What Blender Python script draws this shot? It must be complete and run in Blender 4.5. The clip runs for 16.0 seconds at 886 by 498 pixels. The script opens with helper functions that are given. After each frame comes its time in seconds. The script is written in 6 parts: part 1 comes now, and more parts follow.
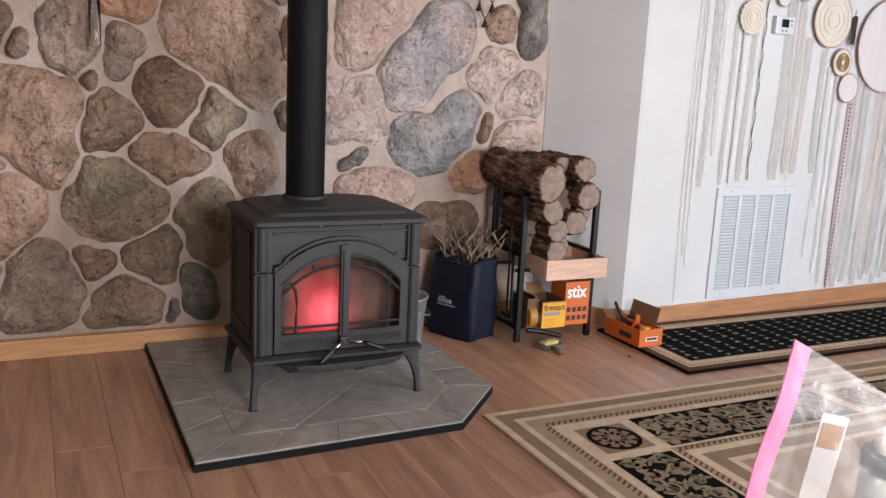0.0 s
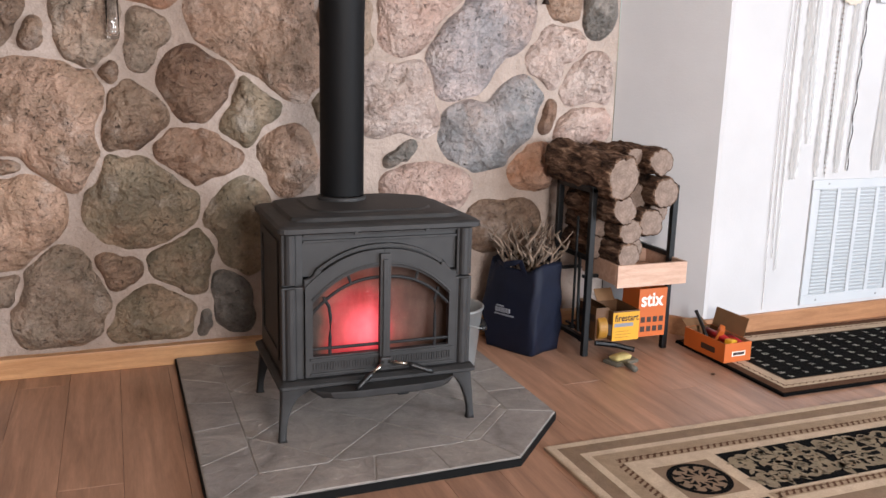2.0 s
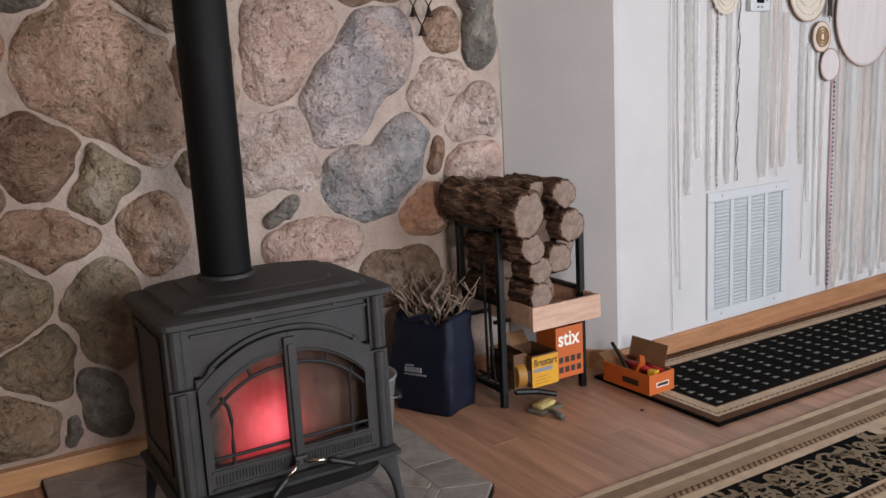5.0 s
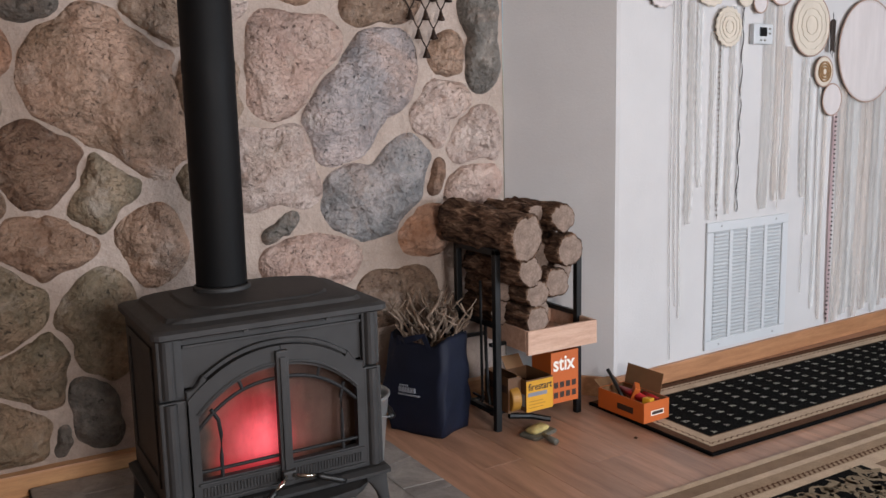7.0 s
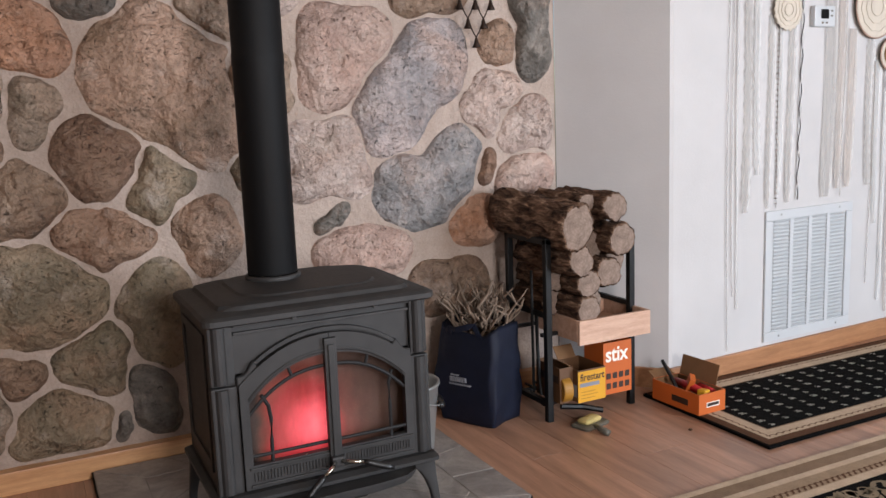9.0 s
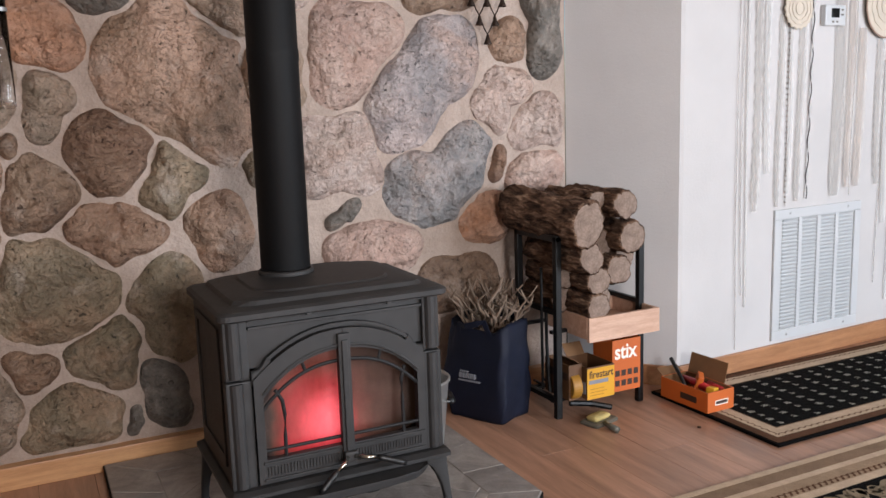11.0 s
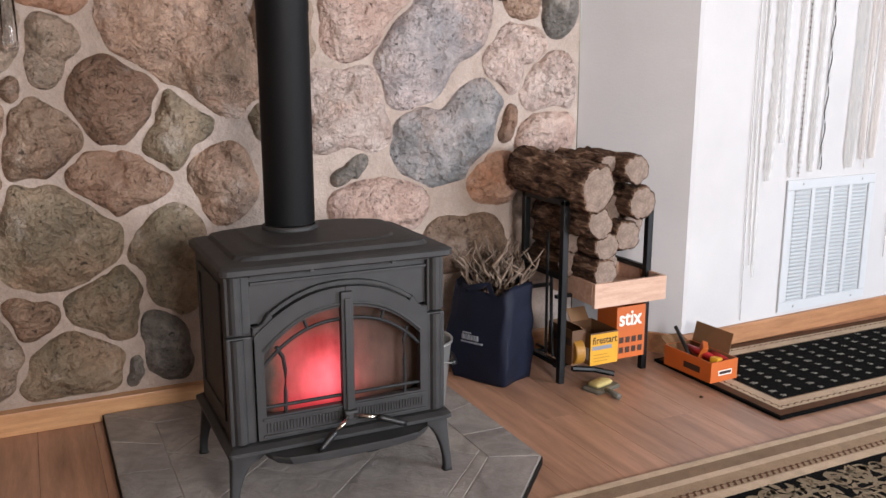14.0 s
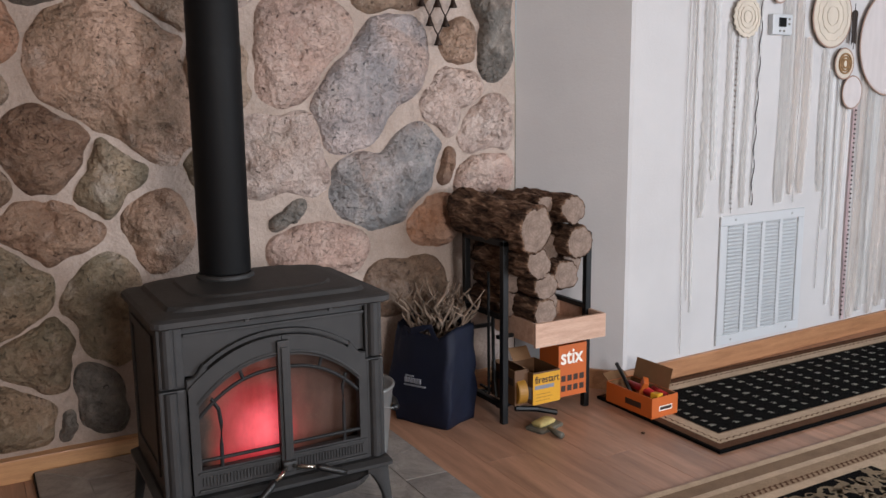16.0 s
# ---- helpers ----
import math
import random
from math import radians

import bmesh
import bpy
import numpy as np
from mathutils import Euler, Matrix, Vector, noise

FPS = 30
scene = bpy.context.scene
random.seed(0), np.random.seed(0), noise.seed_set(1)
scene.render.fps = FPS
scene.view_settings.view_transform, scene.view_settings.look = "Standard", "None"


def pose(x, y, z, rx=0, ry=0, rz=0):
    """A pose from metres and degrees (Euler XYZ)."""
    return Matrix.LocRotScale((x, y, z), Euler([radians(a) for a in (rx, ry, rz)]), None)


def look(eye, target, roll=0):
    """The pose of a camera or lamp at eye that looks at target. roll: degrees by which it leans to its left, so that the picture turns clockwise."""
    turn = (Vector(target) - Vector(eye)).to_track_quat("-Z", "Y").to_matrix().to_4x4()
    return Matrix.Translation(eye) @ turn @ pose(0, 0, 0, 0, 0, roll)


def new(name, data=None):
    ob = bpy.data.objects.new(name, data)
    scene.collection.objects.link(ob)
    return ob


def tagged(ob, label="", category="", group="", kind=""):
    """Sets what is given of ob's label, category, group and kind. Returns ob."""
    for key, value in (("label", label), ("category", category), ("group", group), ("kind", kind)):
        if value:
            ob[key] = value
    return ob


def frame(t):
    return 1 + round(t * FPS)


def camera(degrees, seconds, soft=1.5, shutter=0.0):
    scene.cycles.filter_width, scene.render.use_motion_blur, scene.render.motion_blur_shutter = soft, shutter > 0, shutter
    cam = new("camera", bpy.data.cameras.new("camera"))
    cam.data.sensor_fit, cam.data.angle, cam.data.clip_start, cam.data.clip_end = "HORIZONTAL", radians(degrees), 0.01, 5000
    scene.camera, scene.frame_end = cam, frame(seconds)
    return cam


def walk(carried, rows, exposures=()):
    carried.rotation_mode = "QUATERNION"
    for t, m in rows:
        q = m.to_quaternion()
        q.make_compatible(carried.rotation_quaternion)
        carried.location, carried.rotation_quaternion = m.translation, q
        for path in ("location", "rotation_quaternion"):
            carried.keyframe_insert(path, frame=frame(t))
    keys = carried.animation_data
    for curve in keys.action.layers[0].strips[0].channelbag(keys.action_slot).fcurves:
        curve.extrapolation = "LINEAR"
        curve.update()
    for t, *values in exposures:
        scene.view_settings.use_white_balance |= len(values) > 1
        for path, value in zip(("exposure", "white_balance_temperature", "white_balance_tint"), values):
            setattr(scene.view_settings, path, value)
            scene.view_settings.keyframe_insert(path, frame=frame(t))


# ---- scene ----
cam = camera(54.8, 16.0)
PATH = [
    (0, (0.056, 0.039, 1.246), (0.909, 1.804, 0.85), 2.8),
    (0.5, (0.051, 0.07, 1.236), (0.936, 1.819, 0.839), 2.4),
    (1, (0.174, 0.14, 1.232), (1.048, 1.893, 0.827), 2.1),
    (1.5, (0.312, 0.241, 1.22), (1.081, 2.04, 0.805), 1.6),
    (2, (0.273, 0.394, 1.22), (0.98, 2.217, 0.798), 1.5),
    (2.5, (0.217, 0.534, 1.222), (1.039, 2.306, 0.792), 1.6),
    (3, (0.279, 0.637, 1.226), (1.145, 2.386, 0.79), 1.6),
    (3.5, (0.36, 0.746, 1.241), (1.236, 2.491, 0.805), 1.1),
    (4, (0.316, 0.786, 1.257), (1.283, 2.485, 0.831), -1.3),
    (4.5, (0.285, 0.781, 1.276), (1.257, 2.481, 0.869), -2.9),
    (5, (0.289, 0.76, 1.282), (1.286, 2.453, 0.909), -3.0),
    (5.2, (0.302, 0.741, 1.274), (1.308, 2.433, 0.923), -2.9),
    (7.5, (0.3, 0.744, 1.257), (1.294, 2.452, 0.949), -1.1),
    (8, (0.313, 0.724, 1.256), (1.29, 2.441, 0.94), -1.2),
    (8.5, (0.332, 0.713, 1.244), (1.244, 2.463, 0.921), -1.7),
    (9, (0.334, 0.72, 1.239), (1.207, 2.491, 0.92), -2.2),
    (9.2, (0.329, 0.72, 1.25), (1.191, 2.495, 0.921), -2.2),
    (11.5, (0.299, 0.731, 1.239), (1.174, 2.5, 0.914), -1.6),
    (12, (0.315, 0.721, 1.24), (1.193, 2.488, 0.91), -1.3),
    (12.5, (0.342, 0.712, 1.234), (1.214, 2.48, 0.895), -1.1),
    (13, (0.332, 0.733, 1.229), (1.199, 2.486, 0.812), 0.0),
    (13.5, (0.317, 0.755, 1.242), (1.177, 2.508, 0.813), 0.1),
    (14, (0.313, 0.773, 1.239), (1.164, 2.533, 0.817), 0.0),
    (14.5, (0.323, 0.784, 1.259), (1.188, 2.541, 0.853), -0.0),
    (15, (0.337, 0.775, 1.269), (1.234, 2.523, 0.894), -0.2),
    (15.5, (0.349, 0.768, 1.267), (1.292, 2.495, 0.912), -0.5),
    (16, (0.347, 0.755, 1.265), (1.309, 2.475, 0.925), -0.6),
]
walk(cam, [(t, look(eye, target, roll)) for t, eye, target, roll in PATH],
     exposures=[(t, e - 0.1, 6350, 14) for t, e in ((0, 0.1), (1, 0.16), (1.5, 0.12), (2, 0.38), (2.5, 0.38), (3, 0.34), (3.5, 0.16), (4, 0.02), (4.5, -0.14), (5, -0.24), (7.5, -0.24), (8.5, -0.28), (9, 0.0), (12.5, 0.1), (13, 0.26), (14, 0.31), (15, -0.02), (15.5, -0.06), (16, -0.26))])

# ---- light ----
world = bpy.data.worlds.new("sky")
scene.world = world
world.use_nodes = True
wn = world.node_tree.nodes
sky = wn.new("ShaderNodeTexSky")
sky.sky_type, sky.sun_disc = "NISHITA", False
sky.sun_elevation, sky.sun_rotation = radians(40), radians(150)
world.node_tree.links.new(sky.outputs[0], wn["Background"].inputs[0])
wn["Background"].inputs[1].default_value = 0.1


def area_light(name, eye, target, width, height, watts, colour):
    data = bpy.data.lights.new(name, "AREA")
    data.shape, data.size, data.size_y, data.energy, data.color = "RECTANGLE", width, height, watts, colour
    lamp = new(name, data)
    lamp.matrix_world = look(eye, target)
    return lamp


# daylight through the unseen large window behind the camera, to the right
area_light("daylight_large", (5.0, -1.42, 1.4), (1.6, 3.9, 0.9), 2.0, 1.7, 285, (0.82, 0.92, 1.0))
# fill lamp added to brighten the left wall, stove front and near floor
area_light("daylight_small", (1.05, -1.42, 1.5), (0.9, 3.5, 0.7), 1.0, 1.2, 150, (0.97, 0.95, 0.92))

# ---- materials ----


def srgb(r, g, b):
    """Base colour from 0-255 display values."""
    return tuple(((c / 255) / 12.92 if c / 255 <= 0.04045 else ((c / 255 + 0.055) / 1.055) ** 2.4) for c in (r, g, b)) + (1,)


class Mat:
    """A small node-tree writer round one Principled surface."""

    def __init__(self, name):
        self.m = bpy.data.materials.new(name)
        self.m.use_nodes = True
        self.t = self.m.node_tree
        self.p = self.t.nodes["Principled BSDF"]
        self.co = self.t.nodes.new("ShaderNodeTexCoord").outputs["Object"]

    def node(self, kind, **inputs):
        n = self.t.nodes.new(kind)
        for k, v in inputs.items():
            self.put(n.inputs[k.replace("_", " ")], v)
        return n

    def put(self, socket, v):
        if isinstance(v, bpy.types.NodeSocket):
            self.t.links.new(v, socket)
        else:
            socket.default_value = v

    def scaled(self, sx, sy, sz):
        return self.node("ShaderNodeMapping", Vector=self.co, Scale=(sx, sy, sz)).outputs[0]

    def noise(self, scale, detail=4.0, rough=0.55, vec=None, out="Fac", distortion=0.0):
        n = self.node("ShaderNodeTexNoise", Scale=scale, Detail=detail, Roughness=rough, Distortion=distortion)
        self.put(n.inputs["Vector"], vec or self.co)
        return n.outputs[out]

    def ramp(self, fac, *stops):
        n = self.node("ShaderNodeValToRGB", Fac=fac)
        e = n.color_ramp.elements
        e[0].position, e[0].color = stops[0]
        e[1].position, e[1].color = stops[-1]
        for pos, col in stops[1:-1]:
            e.new(pos).color = col
        return n.outputs[0]

    def mix(self, fac, a, b, mode="MIX"):
        n = self.t.nodes.new("ShaderNodeMix")
        n.data_type, n.blend_type = "RGBA", mode
        for s, v in ((n.inputs[0], fac), (n.inputs[6], a), (n.inputs[7], b)):
            self.put(s, v)
        return n.outputs[2]

    def math(self, op, a, b=0.0):
        n = self.t.nodes.new("ShaderNodeMath")
        n.operation = op
        self.put(n.inputs[0], a), self.put(n.inputs[1], b)
        return n.outputs[0]

    def rand(self):
        return self.node("ShaderNodeObjectInfo").outputs["Random"]

    def bump(self, height, strength=0.3, distance=0.01):
        n = self.node("ShaderNodeBump", Height=height, Strength=strength, Distance=distance)
        self.put(self.p.inputs["Normal"], n.outputs[0])

    def set(self, **inputs):
        for k, v in inputs.items():
            self.put(self.p.inputs[k.replace("_", " ")], v)
        return self


def simple(name, rgb, rough=0.6, metal=0.0, vary=0.12, scale=30.0, bump=0.1, spec=0.5):
    """A plain surface with slight mottling and fine relief."""
    m = Mat(name)
    a = srgb(*rgb)
    dark = tuple(c * (1 - vary) for c in a[:3]) + (1,)
    lite = tuple(min(1, c * (1 + vary)) for c in a[:3]) + (1,)
    col = m.ramp(m.noise(scale * 0.25, 3), (0.3, dark), (0.7, lite))
    m.set(Base_Color=col, Metallic=metal, Specular_IOR_Level=spec)
    m.set(Roughness=m.math("ADD", m.math("MULTIPLY", m.noise(scale), 0.15), rough - 0.07))
    if bump:
        m.bump(m.noise(scale * 4, 4), bump, 0.004)
    return m.m


def wide_apart(m, v, by):
    """The same coordinates carried off to another stretch of the noise."""
    far = m.node("ShaderNodeVectorMath", Vector=v)
    far.operation = "ADD"
    far.inputs[1].default_value = (by, -by, by * 2)
    return far.outputs[0]


def stone_material(name, base, second, dark):
    """Field stone: broad drifts of two or three colours, small scabbed chips and pits, mineral grain."""
    m = Mat(name)
    base, second, dark = srgb(*base), srgb(*second), srgb(*dark)
    shift = m.node("ShaderNodeVectorMath", Vector=m.co)
    shift.operation = "ADD"
    wide = m.node("ShaderNodeCombineXYZ", X=m.math("MULTIPLY", m.rand(), 37.0), Z=m.math("MULTIPLY", m.rand(), 19.0)).outputs[0]
    m.put(shift.inputs[1], wide)
    v = shift.outputs[0]
    none, full = (0, 0, 0, 1), (1, 1, 1, 1)
    # broad drifts of colour across each stone: its two tones, an ochre blush, an earthy stain
    col = m.ramp(m.noise(4.0, 5, 0.6, v, distortion=0.5), (0.38, base), (0.6, second))
    blush = m.ramp(m.noise(3.4, 4, 0.6, wide_apart(m, v, 11.7), distortion=0.6), (0.54, none), (0.7, (0.4,) * 3 + (1,)))
    col = m.mix(blush, col, srgb(176, 136, 110))
    earth = m.ramp(m.noise(5.0, 6, 0.68, wide_apart(m, v, 7.3), distortion=0.4), (0.45, none), (0.65, (0.7,) * 3 + (1,)))
    col = m.mix(earth, col, m.mix(0.6, base, dark))
    pale = m.ramp(m.noise(7.0, 5, 0.65, wide_apart(m, v, 3.1)), (0.56, none), (0.72, (0.45,) * 3 + (1,)))
    col = m.mix(pale, col, srgb(198, 184, 172))
    # scabs: shallow shelves with a sharp broken lip here and there
    shelf = m.noise(17, 4, 0.62, m.node("ShaderNodeMapping", Vector=v, Scale=(1.0, 1.0, 1.5), Rotation=(0, 0.5, 0)).outputs[0], distortion=0.9)
    where = m.ramp(m.noise(5.5, 4, 0.6, wide_apart(m, v, 5.2)), (0.34, none), (0.52, full))
    steps = m.ramp(shelf, (0.36, none), (0.375, (0.3,) * 3 + (1,)), (0.47, (0.36,) * 3 + (1,)), (0.484, (0.66,) * 3 + (1,)), (0.58, (0.72,) * 3 + (1,)), (0.594, full))
    lip = m.ramp(shelf, (0.462, none), (0.474, full), (0.486, none))
    lip = m.math("MULTIPLY", lip, where)
    col = m.mix(m.math("MULTIPLY", lip, 0.5), col, dark)
    # knocked-out pits
    pits = m.math("MULTIPLY", m.ramp(m.noise(52, 3, 0.6, v, distortion=0.5), (0.3, full), (0.37, none)), where)
    col = m.mix(m.math("MULTIPLY", pits, 0.8), col, dark)
    grain_col = m.ramp(m.noise(140, 4, 0.75, v), (0.3, (0.7, 0.68, 0.66, 1)), (0.5, full), (0.7, (1.2, 1.18, 1.16, 1)))
    col = m.mix(0.45, col, grain_col, "MULTIPLY")
    mottle = m.ramp(m.noise(26, 5, 0.7, v, distortion=0.4), (0.34, (0.72, 0.7, 0.68, 1)), (0.5, full), (0.68, (1.14, 1.13, 1.12, 1)))
    col = m.mix(0.55, col, mottle, "MULTIPLY")
    tone = m.ramp(m.rand(), (0.0, (0.8, 0.82, 0.84, 1)), (1.0, (1.03, 1.05, 1.07, 1)))
    col = m.mix(1.0, col, tone, "MULTIPLY")
    m.set(Base_Color=col, Roughness=m.ramp(m.noise(40, 4, 0.6, v), (0.35, (0.45,) * 3 + (1,)), (0.65, (0.82,) * 3 + (1,))), Specular_IOR_Level=0.45)
    height = m.math("ADD", m.noise(11, 4, 0.55, v), m.math("MULTIPLY", m.math("MULTIPLY", steps, where), 0.32))
    height = m.math("ADD", height, m.math("MULTIPLY", m.noise(60, 4, 0.65, v), 0.16))
    height = m.math("SUBTRACT", height, m.math("MULTIPLY", pits, 0.16))
    m.bump(height, 1.0, 0.05)
    return m.m


def wood_material(name, light, dark, rough=0.5, stretch=(1, 14, 14), scale=3.0, bump=0.12, tone=0.0):
    """Straight-grained wood; stretch is small along the grain."""
    m = Mat(name)
    v = m.scaled(*stretch)
    shift = m.node("ShaderNodeVectorMath", Vector=v)
    shift.operation = "ADD"
    m.put(shift.inputs[1], m.node("ShaderNodeCombineXYZ", X=m.math("MULTIPLY", m.rand(), 31.0), Y=m.math("MULTIPLY", m.rand(), 57.0)).outputs[0])
    v = shift.outputs[0]
    n1 = m.noise(scale, 6, 0.6, v, distortion=0.5)
    col = m.ramp(n1, (0.32, srgb(*dark)), (0.66, srgb(*light)))
    col = m.mix(0.5, col, m.ramp(m.noise(scale * 9, 4, 0.7, v), (0.3, (0.72, 0.7, 0.68, 1)), (0.6, (1.05, 1.05, 1.05, 1))), "MULTIPLY")
    if tone:
        col = m.mix(1.0, col, m.ramp(m.rand(), (0.0, (1 - tone,) * 3 + (1,)), (1.0, (1 + tone, 1 + tone * 0.95, 1 + tone * 0.9, 1))), "MULTIPLY")
    m.set(Base_Color=col, Roughness=m.math("ADD", m.math("MULTIPLY", m.noise(scale * 5, 3, 0.5, v), 0.2), rough - 0.1))
    m.bump(m.noise(scale * 8, 5, 0.6, v), bump, 0.004)
    return m.m


def glass_material(name, colour=(1, 1, 1, 1), rough=0.02, ior=1.45):
    m = Mat(name)
    m.set(Base_Color=colour, Roughness=rough, IOR=ior, Transmission_Weight=1.0)
    return m.m


# pink, blue, pale and slate hold the right side's brighter light in their colour
TONES = {
    "grey": ((138, 122, 104), (168, 145, 126), (84, 72, 64)),
    "green": ((132, 118, 96), (160, 138, 114), (78, 70, 58)),
    "pink": ((192, 160, 145), (200, 174, 160), (112, 88, 80)),
    "tan": ((176, 143, 118), (194, 160, 138), (94, 76, 62)),
    "brown": ((138, 110, 90), (162, 136, 114), (72, 54, 46)),
    "red": ((132, 101, 82), (155, 126, 105), (74, 52, 44)),
    "blue": ((156, 149, 148), (188, 171, 165), (84, 80, 82)),
    "orange": ((186, 134, 102), (192, 152, 128), (106, 76, 58)),
    "pale": ((194, 170, 157), (208, 188, 177), (124, 102, 94)),
    "slate": ((138, 136, 135), (170, 160, 156), (76, 74, 74)),
    "earth": ((150, 122, 100), (184, 150, 128), (78, 64, 54)),
    "dark": ((108, 102, 95), (128, 119, 110), (60, 54, 50)),
}
STONE = {k: stone_material("stone_" + k, *v) for k, v in TONES.items()}

MORTAR = Mat("mortar")
MORTAR.set(Base_Color=MORTAR.mix(0.5, MORTAR.ramp(MORTAR.noise(5, 5), (0.3, srgb(156, 139, 127)), (0.7, srgb(184, 167, 156))),
                                 MORTAR.ramp(MORTAR.noise(160, 3), (0.3, (0.8, 0.79, 0.77, 1)), (0.7, (1.1, 1.1, 1.1, 1))), "MULTIPLY"), Roughness=0.9)
MORTAR.bump(MORTAR.math("ADD", MORTAR.noise(14, 3, 0.5), MORTAR.math("MULTIPLY", MORTAR.noise(60, 3, 0.6), 0.3)), 0.7, 0.03)
MORTAR = MORTAR.m

PLASTER = Mat("painted_wall")
PLASTER.set(Base_Color=PLASTER.ramp(PLASTER.noise(3, 4), (0.3, srgb(188, 185, 184)), (0.7, srgb(196, 193, 192))), Roughness=0.7)
PLASTER.bump(PLASTER.noise(90, 5, 0.6), 0.18, 0.006)
PLASTER = PLASTER.m
# unseen rear walls and ceiling, toned down to cut the bounce light
REAR_WALL = wood_material("rear_wall_dark", (92, 80, 70), (70, 60, 52), 0.6, (14, 14, 1.2), 2.0, 0.06)
CEILING_PAINT = simple("ceiling_paint", (178, 164, 148), 0.85, bump=0.3, vary=0.03)
PLANK = wood_material("plank_floor", (178, 136, 111), (136, 101, 81), 0.38, (9, 0.8, 9), 2.0, 0.04, tone=0.08)
PINE = wood_material("pine_trim", (178, 128, 90), (152, 106, 72), 0.45, (1.2, 14, 14), 3.0, 0.06)
PINE_PALE = wood_material("pale_pine_trim", (206, 158, 112), (180, 130, 88), 0.4, (1.2, 14, 14), 3.0, 0.05)
TRAY_WOOD = wood_material("tray_pine", (204, 168, 146), (182, 145, 122), 0.6, (2, 14, 14), 3.0, 0.08)
SLATE = Mat("slate")
SLATE.set(Base_Color=SLATE.mix(1.0, SLATE.mix(0.6, SLATE.ramp(SLATE.noise(6, 7, 0.65, distortion=1.2), (0.3, srgb(118, 112, 108)), (0.5, srgb(142, 135, 130)), (0.7, srgb(162, 154, 148))),
                               SLATE.ramp(SLATE.noise(45, 5, 0.7), (0.3, (0.78, 0.77, 0.76, 1)), (0.65, (1.1, 1.1, 1.1, 1))), "MULTIPLY"),
                               SLATE.ramp(SLATE.rand(), (0.0, (0.93, 0.93, 0.95, 1)), (1.0, (1.07, 1.06, 1.04, 1))), "MULTIPLY"), Roughness=0.5)
SLATE.bump(SLATE.noise(22, 4, 0.6, distortion=1.0), 0.45, 0.012)
SLATE = SLATE.m
GROUT = simple("grout", (138, 132, 126), 0.9, bump=0.3)
BLACK_EDGE = simple("black_edging", (9, 9, 9), 0.7, spec=0.2)
IRON = simple("cast_iron", (48, 47, 47), 0.6, 0.1, 0.2, 60, 0.16, 0.4)
IRON_DARK = simple("dark_iron", (30, 30, 31), 0.6, 0.2, 0.2, 60, 0.3, 0.35)
PIPE = simple("black_pipe_paint", (14, 14, 15), 0.6, 0.0, 0.1, 20, 0.05, 0.2)
SOOT = simple("sooted_firebrick", (44, 38, 34), 0.95, 0, 0.3, 30, 0.5)
CHROME = simple("nickel", (205, 200, 190), 0.18, 1.0, 0.05, 30, 0.0)
GRIP = simple("black_grip", (22, 22, 23), 0.4, 0, 0.1, 40, 0.05)
STEEL = simple("galvanised_steel", (158, 159, 158), 0.45, 0.6, 0.15, 40, 0.08)
RACK = simple("rack_black_steel", (15, 15, 16), 0.45, 0.4, 0.15, 40, 0.08)
NAVY = simple("navy_canvas", (12, 18, 36), 0.62, 0, 0.18, 60, 0.5, 0.3)
CREAM = simple("off_white_print", (126, 128, 136), 0.7, 0, 0.06)
TWIG = simple("twig_bark", (124, 107, 93), 0.9, 0, 0.4, 60, 0.6, 0.2)
CARD = simple("brown_cardboard", (130, 98, 70), 0.85, 0, 0.1, 40, 0.15, 0.2)
ORANGE = simple("orange_print", (188, 92, 32), 0.5, 0, 0.06, 20, 0.03)
BOX_BROWN = simple("brown_carton_print", (92, 62, 36), 0.6, 0, 0.15, 20, 0.03)
YELLOW = simple("yellow_print", (206, 150, 30), 0.5, 0, 0.05, 20, 0.03)
DARK_PRINT = simple("dark_print", (52, 34, 24), 0.6, 0, 0.1, 20, 0.0)
WHITE_PRINT = simple("white_print", (236, 230, 220), 0.5, 0, 0.03, 20, 0.0)
RED = simple("red_plastic", (168, 36, 40), 0.35, 0, 0.08)
WHITE = simple("white_enamel", (192, 194, 196), 0.4, 0, 0.02, 20, 0.02)
SLOT = simple("vent_shadow_gap", (186, 189, 190), 0.8, 0, 0.05)
SCREEN = simple("black_screen", (18, 20, 22), 0.15, 0, 0.05, 10, 0.0)
BRISTLE = simple("yellow_bristle", (184, 164, 104), 0.85, 0, 0.25, 90, 0.6)
GREY_PLASTIC = simple("grey_plastic", (92, 88, 78), 0.5, 0, 0.12)
BRONZE = simple("dark_bronze", (58, 46, 40), 0.45, 0.7, 0.25, 60, 0.2)
CLEAR = glass_material("clear_glass")


def bark_material():
    m = Mat("log_bark")
    v = m.scaled(1, 0.28, 1)
    vor = m.node("ShaderNodeTexVoronoi", Vector=v, Scale=60.0)
    n = m.noise(38, 4, 0.65, v, distortion=0.6)
    col = m.ramp(n, (0.34, srgb(34, 24, 19)), (0.48, srgb(86, 65, 52)), (0.6, srgb(124, 99, 82)), (0.72, srgb(172, 146, 124)))
    m.set(Base_Color=m.mix(0.5, col, m.ramp(m.noise(9, 4), (0.35, (0.7, 0.66, 0.62, 1)), (0.65, (1.15, 1.1, 1.05, 1))), "MULTIPLY"), Roughness=0.95, Specular_IOR_Level=0.2)
    m.bump(m.math("ADD", n, m.math("MULTIPLY", vor.outputs[0], 0.6)), 0.9, 0.02)
    return m.m


